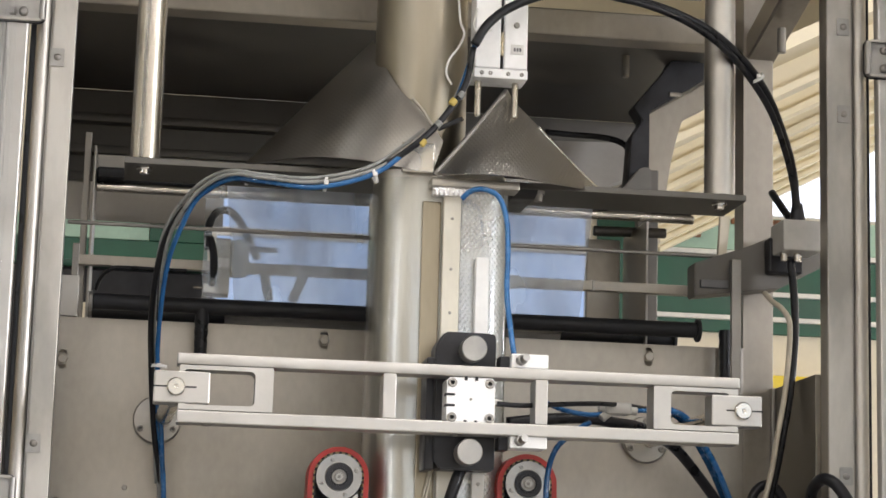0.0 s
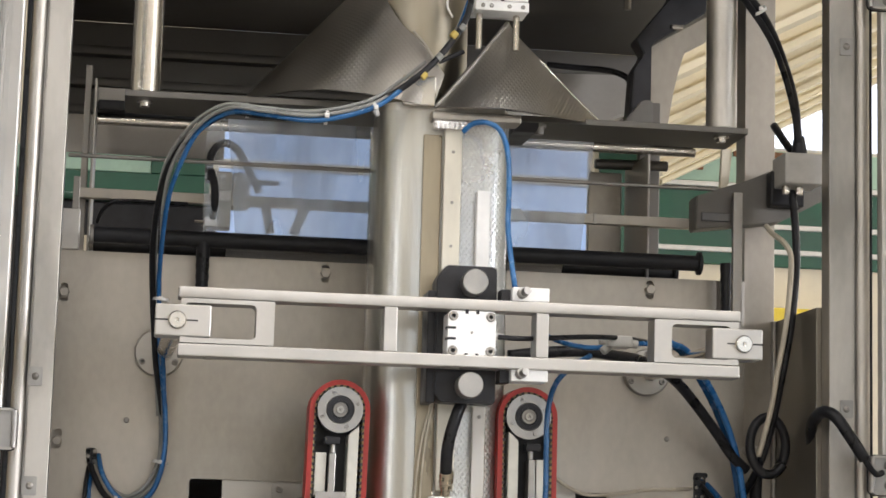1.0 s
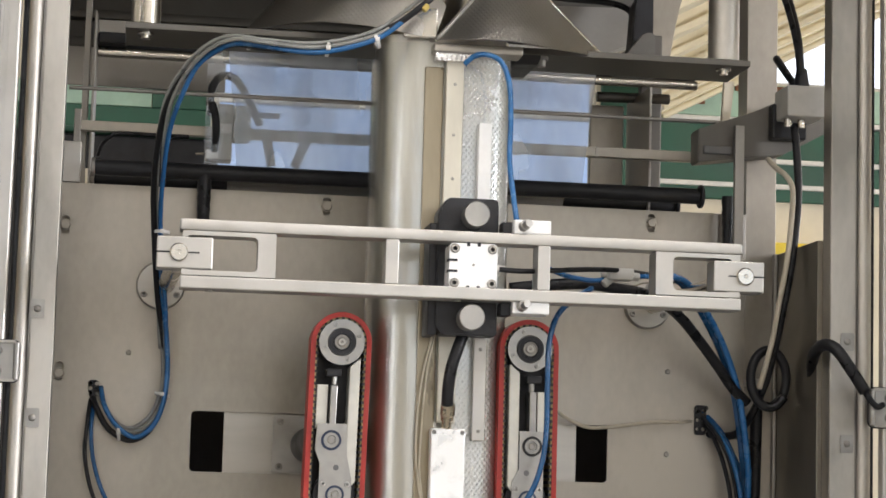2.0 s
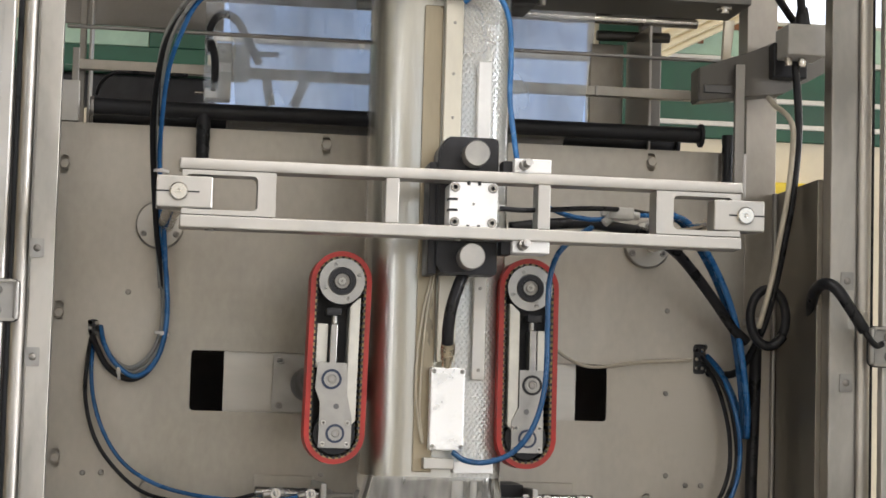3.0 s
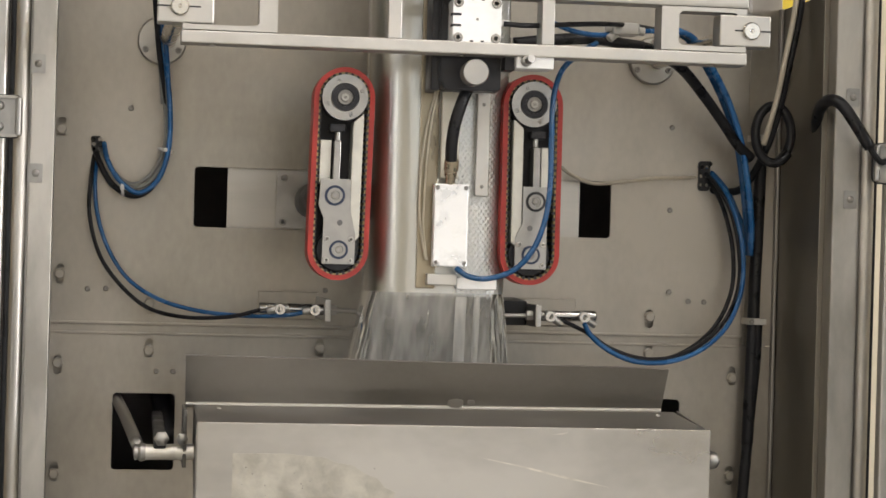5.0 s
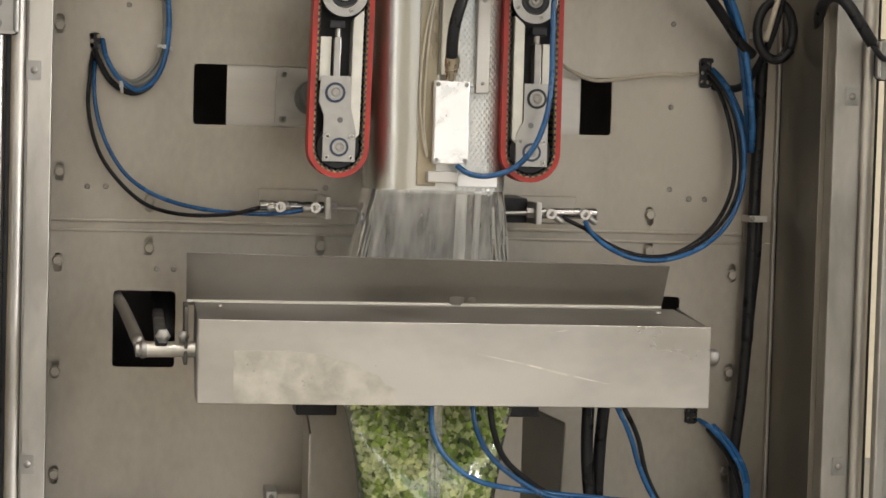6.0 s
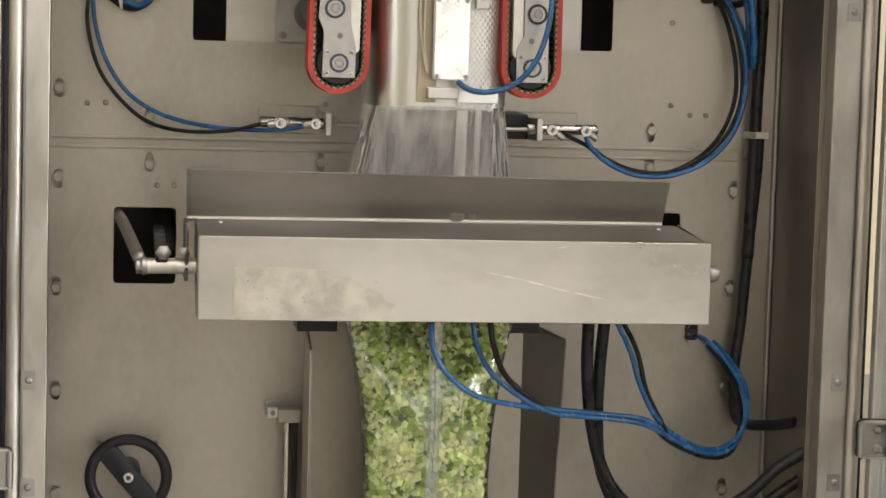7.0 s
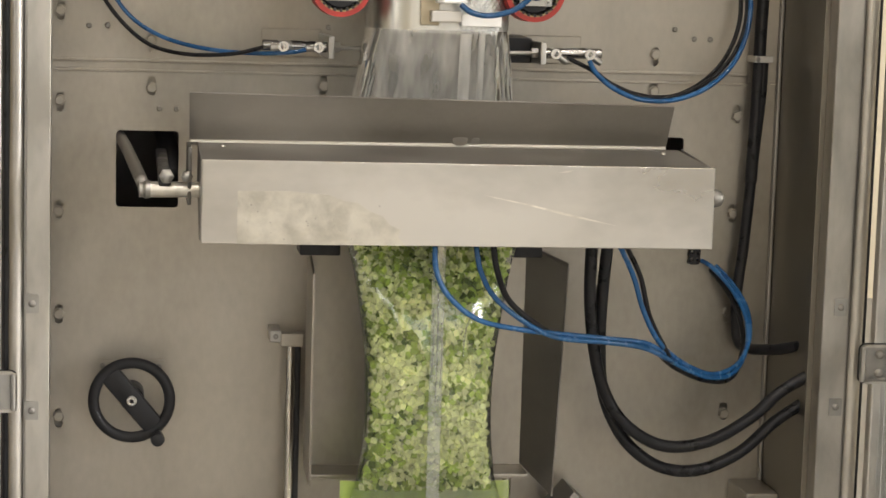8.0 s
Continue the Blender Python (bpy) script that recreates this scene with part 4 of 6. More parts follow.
    f = -1 if flip else 1
    arm = add("tension_arm", plate([(-0.027, zm + 0.022), (0.012, zm + 0.022), (0.014, zm - 0.02), (0.0215, zb + 0.02), (0.0215, zb - 0.019), (-0.0215, zb - 0.019), (-0.0215, zm - 0.030), (-0.029, zm - 0.012)][::1] if not flip else
                                     [(-0.012, zm + 0.020), (0.021, zm + 0.020), (0.021, zb - 0.019), (-0.0215, zb - 0.019), (-0.0215, zb + 0.024), (-0.012, zm - 0.03)], -0.379, -0.372), steel_satin, ob, "aluminium tension arm")
    for x, z, r2 in ((-0.008 if not flip else 0.005, zm, 0.0135), (0, zb, 0.0125)):
        ring = add("bearing_ring", lathe([(0, 0), (0, r2), (0.002, r2), (0.002, r2 * 0.78), (0, r2 * 0.78)], (x, -0.379, z), (x, -1, z), 30), blue_ring if z == zb or not flip else black_anod, arm, "dark bearing ring")
        add("bearing_core", lathe([(0, 0), (0, r2 * 0.74), (0.0025, r2 * 0.74), (0.0025, r2 * 0.5), (0.001, r2 * 0.45), (0.001, 0.003), (0.002, 0.0025), (0.002, 0)], (x, -0.379, z), (x, -1, z), 26), steel_satin, ring)
        add("core_screw", socket_screw(bmesh.new(), x, -0.3805, z, r2 * 0.36, 0.0012), steel_dark, ring)
    for x, z in ((-0.016, zb + 0.014), (0.016, zb + 0.014), (-0.016, zb - 0.014), (0.016, zb - 0.014)):
        add("screw", socket_screw(bmesh.new(), x, -0.379, z, 0.0036, 0.0016), alu, arm)
    # no hole is cut: a dark disc paints its shade
    add("arm_hole", lathe([(0.0003, 0), (0.0003, 0.0038), (0.0004, 0)], (0.0 if not flip else -0.002, -0.379, (zm + zb) / 2), (0.0, -1, (zm + zb) / 2), 14), void_shade, arm, "round hole, its shade a dark disc")
    # guide rails between the pulleys
    add("guide_rail", prism([(0.013 * f, 1.53), (0.0265 * f, 1.53 + 0.012), (0.0265 * f, 1.378), (0.019 * f, 1.370), (0.013 * f, 1.385)], "y", -0.376, -0.334, 0.001), rail_cream, ob, "cream pressure rail")
    add("guide_rail", box(*sorted((-0.029 * f, -0.014 * f)), -0.364, -0.336, 1.448, 1.506, 0.001), rail_cream, ob)
    add("tension_screw", box(*sorted((-0.011 * f, -0.002 * f)), -0.372, -0.345, 1.44, 1.505, 0.001), steel_satin, ob, "bright tension screw")
    add("tension_nut", box(*sorted((-0.018 * f, 0.002 * f)), -0.373, -0.350, 1.517, 1.527, 0.0015), black_anod, ob)
    add("tension_stud", rod((-0.006 * f, -0.362, 1.505), (-0.006 * f, -0.362, 1.52), 0.004, 14), steel_satin, ob)
    # carriage to the panel
    add("carriage", rod((-0.008 * f, -0.328, 1.432), (-0.008 * f, 0.012, 1.432), 0.026, 32), black_anod, ob, "round carriage shaft")
    add("carriage_plate", plate(rounded(0.094, 0.086, 0.003, 3, -0.014 * f, 1.4325), -0.0045, -0.0005), steel_satin, ob, "square carriage plate")
    for z in (1.466, 1.399):
        add("screw", socket_screw(bmesh.new(), -0.050 * f, -0.0045, z, 0.0055, 0.003), steel_dark, ob)
    return ob


pull_belt(-0.1690, 0.0035, False)
pull_belt(0.0855, -0.0005, True)


# ---- film spreaders ----
def spreader(s, x_tip, x_clamp, x_end, z):
    ob = thing("air_cylinder", "small steel air cylinder that spreads the film", "cylinder", "film spreaders", "", (x_clamp, -0.15, z))
    part("rod", rod((x_clamp, -0.15, z), (x_tip, -0.15, z - 0.001), 0.0032, 14), alu, ob)
    part("clamp_plate", box(x_clamp - 0.004, x_clamp + 0.004, -0.172, -0.0, z - 0.016, z + 0.016, 0.001), alu, ob)
    part("nut", lathe([(0, 0), (0, 0.008), (0.010, 0.008), (0.010, 0)], (x_clamp - s * 0.004, -0.15, z), (x_clamp - s, -0.15, z), 6), alu, ob)
    part("barrel", rod((x_clamp + s * 0.004, -0.15, z), (x_end, -0.15, z + 0.001), 0.0078, 22), chrome, ob)
    for d in (0.018, 0.068):
        fit = part("elbow", lathe([(0, 0), (0, 0.0065), (0.012, 0.0065), (0.014, 0.0075), (0.018, 0.0075), (0.018, 0.004), (0.012, 0.0035), (0.012, 0)], (x_clamp + s * d, -0.155, z), (x_clamp + s * d, -1, z), 18), chrome, ob, "round hose elbow")
        part("socket", rod((x_clamp + s * d, -0.166, z), (x_clamp + s * (d + 0.018), -0.166, z - (0.003 if s < 0 else 0.012)), 0.0050, 14), alu, fit)
    part("base_plate", box(*sorted((x_clamp, x_clamp + s * 0.09)), -0.006, -0.0005, z - 0.02, z + 0.022, 0.002), steel, ob)
    return ob


spreader(-1, -0.121, -0.1655, -0.262, 1.2735)
spreader(1, 0.089, 0.1390, 0.228, 1.2725)
tagged(part("guard_wedge", prism([(-0.10, 1.256), (-0.002, 1.262), (-0.002, 1.295), (-0.10, 1.292)], "x", 0.085, 0.135, 0.001), black_anod), "dark folded steel wedge behind the cylinder", "bracket")


# ---- cross jaws with guard ----
def jaw_guard():
    ob = thing("jaw_guard", "folded stainless steel guard over the sealing jaws", "guard", "", "", (-0.025, -0.42, 1.05))
    part("front_sheet", box(-0.355, 0.307, -0.502, -0.4995, 1.034, 1.1405, 0.0011), cover_steel, ob, "brushed steel front cover with stains")
    part("front_fold", prism([(-0.502, 1.1405), (-0.4995, 1.1385), (-0.335, 1.1480), (-0.335, 1.1500)], "x", -0.355, 0.30, 0.0004), steel_dark, ob, "sloping top of the cover")
    part("deflector", grid_sheet([[(-0.367 + 0.648 * k / 8, -0.336, 1.1500 + 0.0020 * k / 8), (-0.369 + 0.6465 * k / 8, -0.390, 1.2188 - 0.005 * k / 8)] for k in range(9)], 0.0022), steel_dark, ob, "upright deflector sheet")
    # rod in lighter steel puts a wide highlight along the fold
    part("bend_edge", rod((-0.367, -0.339, 1.1500), (0.281, -0.339, 1.1520), 0.0042, 16), steel_brushed, ob, "folded edge, thickened for its highlight")
    for x in (-0.355, 0.305):
        part("end_sheet", prism([(-0.4995, 1.036), (-0.44, 1.036), (-0.335, 1.10), (-0.335, 1.1515), (-0.4995, 1.138)], "x", x - 0.001, x + 0.001), steel_dark, ob)
    part("lower_fold", box(-0.354, 0.306, -0.4992, -0.44, 1.034, 1.036, 0), steel_dark, ob)
    # paler patch at the cover's left, with a stepped right edge
    edge = [(-0.310, 1.0345), (-0.310, 1.1015), (-0.245, 1.1022), (-0.212, 1.099), (-0.196, 1.0985), (-0.176, 1.091), (-0.158, 1.0885), (-0.142, 1.078), (-0.126, 1.072), (-0.117, 1.061), (-0.103, 1.055), (-0.106, 1.046), (-0.096, 1.0345)]
    part("pale_patch", plate(edge, -0.5026, -0.5021), patch_steel, ob, "pale patch with a stepped edge")
    rnd = random.Random(11)
    for k in range(16):
        x, z = rnd.uniform(-0.300, -0.13), rnd.uniform(1.038, 1.085)
        part("speck", plate(circle(x, z, rnd.uniform(0.0005, 0.0011), 7), -0.5029, -0.5025), steel_dark, ob)
    # pale streaks paint a light reflection on the cover
    part("reflection_streak", plate([(0.0, 1.1015), (0.060, 1.0905), (0.118, 1.0775), (0.178, 1.0635), (0.118, 1.0745), (0.060, 1.0885)], -0.5024, -0.5019), streak_glint, ob, "pale slanting streak of reflected light")
    part("reflection_streak", plate([(0.10, 1.1315), (0.118, 1.1345), (0.112, 1.1315)], -0.5024, -0.5019), streak_glint, ob)
    for x in (-0.005, 0.016):
        part("rivet", lathe([(0, 0), (0, 0.012 if x < 0 else 0.006), (0.002, 0.010 if x < 0 else 0.005), (0.003, 0)], (x, -0.345, 1.160), (x, -0.9, 0.9), 20), steel_dark, ob)
    for x in (-0.325, 0.262):
        part("rivet", lathe([(0, 0), (0, 0.004), (0.002, 0.003), (0.002, 0)], (x, -0.40, 1.1495), (x, -0.45, 2), 12), steel_brushed, ob)
    return ob


jaw_guard()


def jaws():
    ob = thing("sealing_jaw", "steel sealing jaw on its cross shaft", "jaw", "", "", (-0.025, -0.40, 1.07))
    part("jaw_bar", box(-0.35, 0.30, -0.43, -0.345, 1.045, 1.125, 0.003), steel_dark, ob)
    part("rear_bar", box(-0.30, 0.25, -0.24, -0.20, 1.05, 1.11, 0.003), steel_dark, ob)
    sh = part("shaft", rod((-0.420, -0.42, 1.0935), (-0.35, -0.42, 1.0945), 0.0102, 24), steel_tube, ob, "round shaft end")
    part("nut", lathe([(0, 0), (0, 0.011), (0.006, 0.012), (0.010, 0.0095), (0.014, 0.0105), (0.016, 0)], (-0.418, -0.42, 1.0935), (-1, -0.42, 1.09), 12), steel_satin, sh)
    part("lever", sweep([(-0.462, 0.05, 1.128), (-0.448, -0.12, 1.118), (-0.428, -0.38, 1.098)], 0.0085, 12), steel_dark, ob, "dull crank lever")
    part("link", box(-0.408, -0.392, -0.43, 0.02, 1.098, 1.112, 0.003), black_anod, ob)
    part("link_bolt", lathe([(0, 0), (0, 0.010), (0.006, 0.010), (0.009, 0.006), (0.012, 0)], (-0.398, -0.43, 1.112), (-0.398, -1, 1.112), 6), steel_satin, ob)
    part("link_bolt", lathe([(0, 0), (0, 0.008), (0.006, 0.008), (0.009, 0.005), (0.011, 0)], (-0.372, -0.43, 1.112), (-0.372, -1, 1.112), 6), steel_satin, ob)
    part("side_plate", box(-0.371, -0.366, -0.43, -0.34, 1.075, 1.150, 0.001), steel_side_shade, ob)
    part("end_nut", lathe([(0, 0), (0, 0.008), (0.005, 0.011), (0.010, 0.012), (0.016, 0.010), (0.02, 0.004), (0.02, 0)], (0.311, -0.46, 1.097), (1, -0.46, 1.098), 16), steel_satin, ob, "domed end nut")
    part("stop_block", box(-0.203, -0.145, -0.16, -0.09, 0.976, 1.03, 0.002), black_anod, ob)
    part("stop_block", box(0.105, 0.150, -0.16, -0.09, 0.976, 1.03, 0.002), black_anod, ob)


jaws()


# ---- filled bag ----
def bag_half(z):
    """Half width and half depth of the filled bag at height z."""
    t = (z - 0.655) / (1.03 - 0.655)
    w = 0.0895 + 0.11 * max(0, t - 0.52) ** 1.5 + 0.05 * max(0, 0.35 - t) ** 1.5 + 0.002 * math.sin(23 * z)
    d = 0.055 * max(0.05, 1 - abs(2 * t - 0.92) ** 3)
    return w, d


BX, BY = -0.030, -0.285


def product_bag():
    ob = thing("product_bag", "clear plastic bag filled with diced green celery", "bag", "", "", (BX, BY, 0.62))
    rows, core = [], []
    for k in range(41):
        a = 2 * math.pi * k / 40
        row, inner = [], []
        for i in range(31):
            z = 0.60 + (1.04 - 0.60) * i / 30
            w, d = bag_half(max(z, 0.66))
            if z < 0.68:
                q = (0.68 - z) / 0.08
                w, d = w + 0.016 * q, d * (1 - 0.85 * q) + 0.004
            c = math.copysign(abs(math.cos(a)) ** 0.7, math.cos(a))
            pucker = 1 + 0.05 * math.sin(7 * a + 40 * z) + 0.03 * math.sin(13 * a - 25 * z)
            row.append((BX + w * math.sin(a), BY - d * c * pucker, z))
            inner.append((BX + (w - 0.014) * math.sin(a), BY - max(0.002, d - 0.016) * c, min(max(z, 0.665), 1.03)))
        rows.append(row), core.append(inner)
    part("film", grid_sheet(rows, 0), film_bag, ob, "shiny clear film with creases")
    # dark core paints the shade in the gaps between dice
    part("fill", grid_sheet(core, 0), celery_c, ob, "celery mass inside, dark for the shaded gaps")
    part("back_seam", box(BX - 0.008, BX + 0.010, BY - 0.062, BY - 0.060, 0.62, 1.02, 0.0005), film_seam, ob, "vertical back seam")
    for x, z0, z1 in ((-0.005, 0.84, 0.93), (0.001, 0.80, 0.95), (0.007, 0.82, 0.91), (0.040, 0.86, 0.93)):
        part("crease", sweep([(BX + x, BY - 0.0615 + (0.010 if x > 0.03 else 0), z0), (BX + x + 0.001, BY - 0.0635 + (0.010 if x > 0.03 else 0), (z0 + z1) / 2), (BX + x + (0.012 if x > 0.03 else 0), BY - 0.0615 + (0.010 if x > 0.03 else 0), z1)], 0.0009, 8), film_seam, ob, "shiny crease of the film")
    foot = []
    for k in range(17):
        u = -1 + 2 * k / 16
        foot.append([(BX + 0.120 * u, BY + 0.004 - 0.004 * (1 - u * u) * (z - 0.60) / 0.07 - 0.002 * math.sin(9 * u + 30 * z), z) for z in (0.56, 0.60, 0.635, 0.675)])
    part("foot_film", grid_sheet(foot, 0), film_foot, ob, "flat sealed foot of the bag")
    # diced celery against the film
    rnd = random.Random(4)
    mats = (celery_a, celery_a, celery_b, celery_b, celery_c)
    protos = []
    for k, mat in enumerate(mats):
        b = box(-0.0049, 0.0049, -0.0044, 0.0044, -0.0046 - 0.0008 * k, 0.0046 + 0.0008 * (k % 2), 0)
        for v in b.verts:
            v.co *= rnd.uniform(0.92, 1.08)
        me = bpy.data.meshes.new("celery_cube")
        b.to_mesh(me)
        b.free()
        me.materials.append(mat)
        protos.append(me)
    many = [bmesh.new() for _ in mats]
    made = 0
    spots = []
    rows = 52
    for r in range(rows):
        z = 0.670 + (1.026 - 0.670) * r / (rows - 1)
        w, d = bag_half(z)
        n = int(2 * w * 1.12 / 0.0072)
        for c in range(n):
            u = -1 + 2 * (c + 0.5 + 0.5 * (r % 2 - 0.5)) / n
            spots.append((z + rnd.gauss(0, 0.0016), math.asin(max(-1, min(1, u))) + rnd.gauss(0, 0.02), rnd.uniform(0.0055, 0.0105), 0.62, 0.86))
    for k in range(2600):
        spots.append((rnd.uniform(0.668, 1.028), rnd.uniform(-1.62, 1.62), rnd.choice((0.012, 0.016, 0.020)), 0.6, 0.9))
    for z, a, depth, small, large in spots:
        w, d = bag_half(z)
        c = abs(math.cos(a)) ** 0.7
        p = Vector((BX + math.sin(a) * (w - depth), BY - max(0.0, (d - depth)) * c, z))
        m = Matrix.Translation(p) @ Euler((rnd.gauss(0, 0.38), rnd.uniform(0, 6.3), rnd.gauss(0, 0.38))).to_matrix().to_4x4() @ Matrix.Scale(rnd.uniform(small, large), 4)
        patch = noise.noise(Vector((p.x * 14, p.z * 14, 3.1)))
        # deeper dice take darker greens, so depth shade sits in their colour
        i = min(4, max(0, int(rnd.gauss((1.3 if depth < 0.011 else 3.0) - 2.6 * patch, 1.25))))
        if made < 290 and depth < 0.0085 and abs(a) < 1.0:
            dice = new("celery_cube", protos[i])
            dice.parent = ob
            dice.matrix_basis = Matrix.Translation((-BX, -BY, -0.62)) @ m
            made += 1
        else:
            tmp = bmesh.new()
            tmp.from_mesh(protos[i])
            bmesh.ops.transform(tmp, matrix=m, verts=tmp.verts)
            me = bpy.data.meshes.new("tmp")
            tmp.to_mesh(me)
            tmp.free()
            many[i].from_mesh(me)
            bpy.data.meshes.remove(me)
    for i, b in enumerate(many):
        tagged(part("celery_filling", b, mats[i], ob, "loose diced celery", False), kind="stuff")


product_bag()


# ---- chute round the bag, rods and handwheel ----
def chute():
    ob = thing("bag_chute", "folded steel chute behind the filled bag", "chute", "", "", (-0.02, -0.1, 0.63))
    part("rear_sheet", box(-0.184, 0.140, -0.098, -0.095, 0.655, 0.985, 0.001), steel, ob)
    part("left_flap", prism([(-0.2, 0.648), (-0.095, 0.655), (-0.095, 0.985), (-0.20, 0.955)], "x", -0.187, -0.184, 0.0005), steel, ob)
    # duller steel than the other chute sheets puts the flap's shade into colour
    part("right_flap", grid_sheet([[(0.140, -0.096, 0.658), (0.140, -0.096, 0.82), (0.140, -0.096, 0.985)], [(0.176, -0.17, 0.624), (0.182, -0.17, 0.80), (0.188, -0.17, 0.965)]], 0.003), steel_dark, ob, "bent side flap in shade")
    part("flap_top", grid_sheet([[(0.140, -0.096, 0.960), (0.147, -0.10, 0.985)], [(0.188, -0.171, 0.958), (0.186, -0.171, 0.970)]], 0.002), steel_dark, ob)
    part("bottom_fold", box(-0.184, 0.140, -0.16, -0.098, 0.648, 0.655, 0.001), steel, ob)
    for x in (-0.2055, 0.128):
        part("support_rod", rod((x, -0.05, 0.3), (x, -0.05, 0.838 if x < 0 else 0.65), 0.0072, 20), steel_bright, ob, "upright round rod")
    part("rod_bracket", box(-0.221, -0.186, -0.062, -0.038, 0.826, 0.846, 0.0015), steel, ob)
    tab = part("rod_tab", box(-0.237, -0.220, -0.060, 0.0, 0.832, 0.850, 0.002), alu, ob)
    part("screw", socket_screw(bmesh.new(), -0.2285, -0.060, 0.841, 0.004, 0.002), steel_dark, tab)
    # black bar painted in as the shade beside the support rod
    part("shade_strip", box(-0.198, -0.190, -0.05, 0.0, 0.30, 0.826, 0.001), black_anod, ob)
    part("low_corner", prism([(0.185, 0.588), (0.215, 0.622), (0.25, 0.59), (0.25, 0.4), (0.185, 0.4)], "y", -0.14, -0.05, 0.001), steel_dark, ob)


chute()


def handwheel():
    cx, cz = -0.439, 0.747
    ob = thing("handwheel", "black plastic handwheel with a crank knob", "handwheel", "", "", (cx, -0.03, cz))
    b = bmesh.new()
    seg, n = 14, 64
    loops = []
    for k in range(n):
        a = 2 * math.pi * k / n
        loops.append([b.verts.new((cx + (0.0555 + 0.0082 * math.cos(2 * math.pi * i / seg)) * math.cos(a), -0.070 + 0.0075 * math.sin(2 * math.pi * i / seg), cz + (0.0555 + 0.0082 * math.cos(2 * math.pi * i / seg)) * math.sin(a))) for i in range(seg)])
    for k in range(n):
        for i in range(seg):
            b.faces.new((loops[k][i], loops[k][(i + 1) % seg], loops[(k + 1) % n][(i + 1) % seg], loops[(k + 1) % n][i]))
    bmesh.ops.recalc_face_normals(b, faces=b.faces[:])
    part("rim", b, black_pl, ob)
    sp = box(-0.054, 0.054, -0.076, -0.058, -0.0155, 0.0155, 0.004)
    bmesh.ops.transform(sp, matrix=Matrix.Translation((cx, 0, cz)) @ Matrix.Rotation(radians(50), 4, "Y"), verts=sp.verts)
    part("spoke", sp, black_pl, ob)
    part("hub", rod((cx, -0.060, cz), (cx, -0.0, cz), 0.018, 28), black_pl, ob)
    part("hub_screw", socket_screw(bmesh.new(), cx, -0.076, cz, 0.0075, 0.003), alu, ob, "bright centre screw")
    part("crank_knob", lathe([(0, 0), (0, 0.008), (0.01, 0.009), (0.03, 0.0105), (0.038, 0.009), (0.041, 0)], (-0.401, -0.072, 0.695), (-0.401, -1, 0.695), 24), black_pl, ob)
    base = part("base_plate", plate(rounded(0.102, 0.10, 0.003, 3, -0.441, 0.745), -0.006, -0.0005), steel, ob, "square steel base plate")
    for x in (-0.483, -0.399):
        part("screw", socket_screw(bmesh.new(), x, -0.006, 0.786, 0.004, 0.002), steel_dark, base)


handwheel()


# ---- film rollers and frame above the panel ----
def rollers():
    for name, y, x0, x1, z, r, mat, label in (("guide_rod", 0.10, -0.520, 0.44, 2.033, 0.0075, steel_bright, "polished steel film guide rod"),
                                              ("guide_rod", 0.12, -0.520, 0.44, 2.050, 0.011, black_pl, "black film guide rod"),
                                              ("guide_rod", -0.05, -0.555, 0.492, 1.947, 0.0030, steel_dark, "thin steel rod across the machine"),
                                              ("film_roller", -0.03, -0.512, 0.410, 1.833, 0.0122, black_pl, "black rubber film roller"),
                                              ("film_roller", 0.08, -0.515, 0.40, 1.832, 0.012, black_pl, "black rubber film roller"),
                                              ("guide_rod", 0.14, -0.515, 0.43, 2.055, 0.009, steel_dark, "grey film guide rod")):
        ob = tagged(part(name, rod((x0, y, z), (x1, y, z), r, 24), mat), label, "roller", "film rollers")
        if name == "film_roller":
            part("end_cap", rod((x1, y, z), (x1 + 0.006, y, z), r * 1.5, 24), black_pl, ob)
            part("end_cap", rod((x0 - 0.006, y, z), (x0, y, z), r * 1.2, 24), steel_dark, ob)
    bar = tagged(part("square_bar", box(-0.543, 0.421, 0.045, 0.062, 1.900, 1.9155, 0.001), steel), "square steel bar across the film rollers", "bar")
    part("joint", box(0.262, 0.266, 0.043, 0.046, 1.899, 1.9165, 0), steel_dark, bar)
    part("sleeve", box(0.11, 0.145, 0.042, 0.0635, 1.8985, 1.917, 0.001), steel, bar)


rollers()


def web_runs():
    ob = thing("film_web", "bluish clear packing film running over the rollers", "film", "", "", (0, 0.15, 1.86))
    rows = []
    for k in range(34):
        u = k / 33
        row = []
        for i in range(7):
            z = 1.838 + (2.052 - 1.838) * i / 6
            x0, x1 = -0.302 - 0.022 * i / 6, 0.2285 + 0.022 * i / 6
            x = x0 + (x1 - x0) * u
            row.append((x, -0.014 - 0.006 * i / 6 + 0.0016 * math.sin(38 * x + 30 * z), z))
        rows.append(row)
    part("front_run", grid_sheet(rows, 0), film_web, ob)
    rows = [[(x, -0.011 + 0.001 * math.sin(50 * x), 1.838), (x, -0.012, 1.95), (x, -0.016, 2.055)] for x in [-0.352 + 0.50 * k / 12 for k in range(13)]]
    part("second_run", grid_sheet(rows, 0), film_clear, ob)
    rows = [[(x, 0.03, 1.80), (x, -0.014, 1.838)] for x in [-0.315 + 0.52 * k / 12 for k in range(13)]]
    part("lower_run", grid_sheet(rows, 0), film_clear, ob)


web_runs()


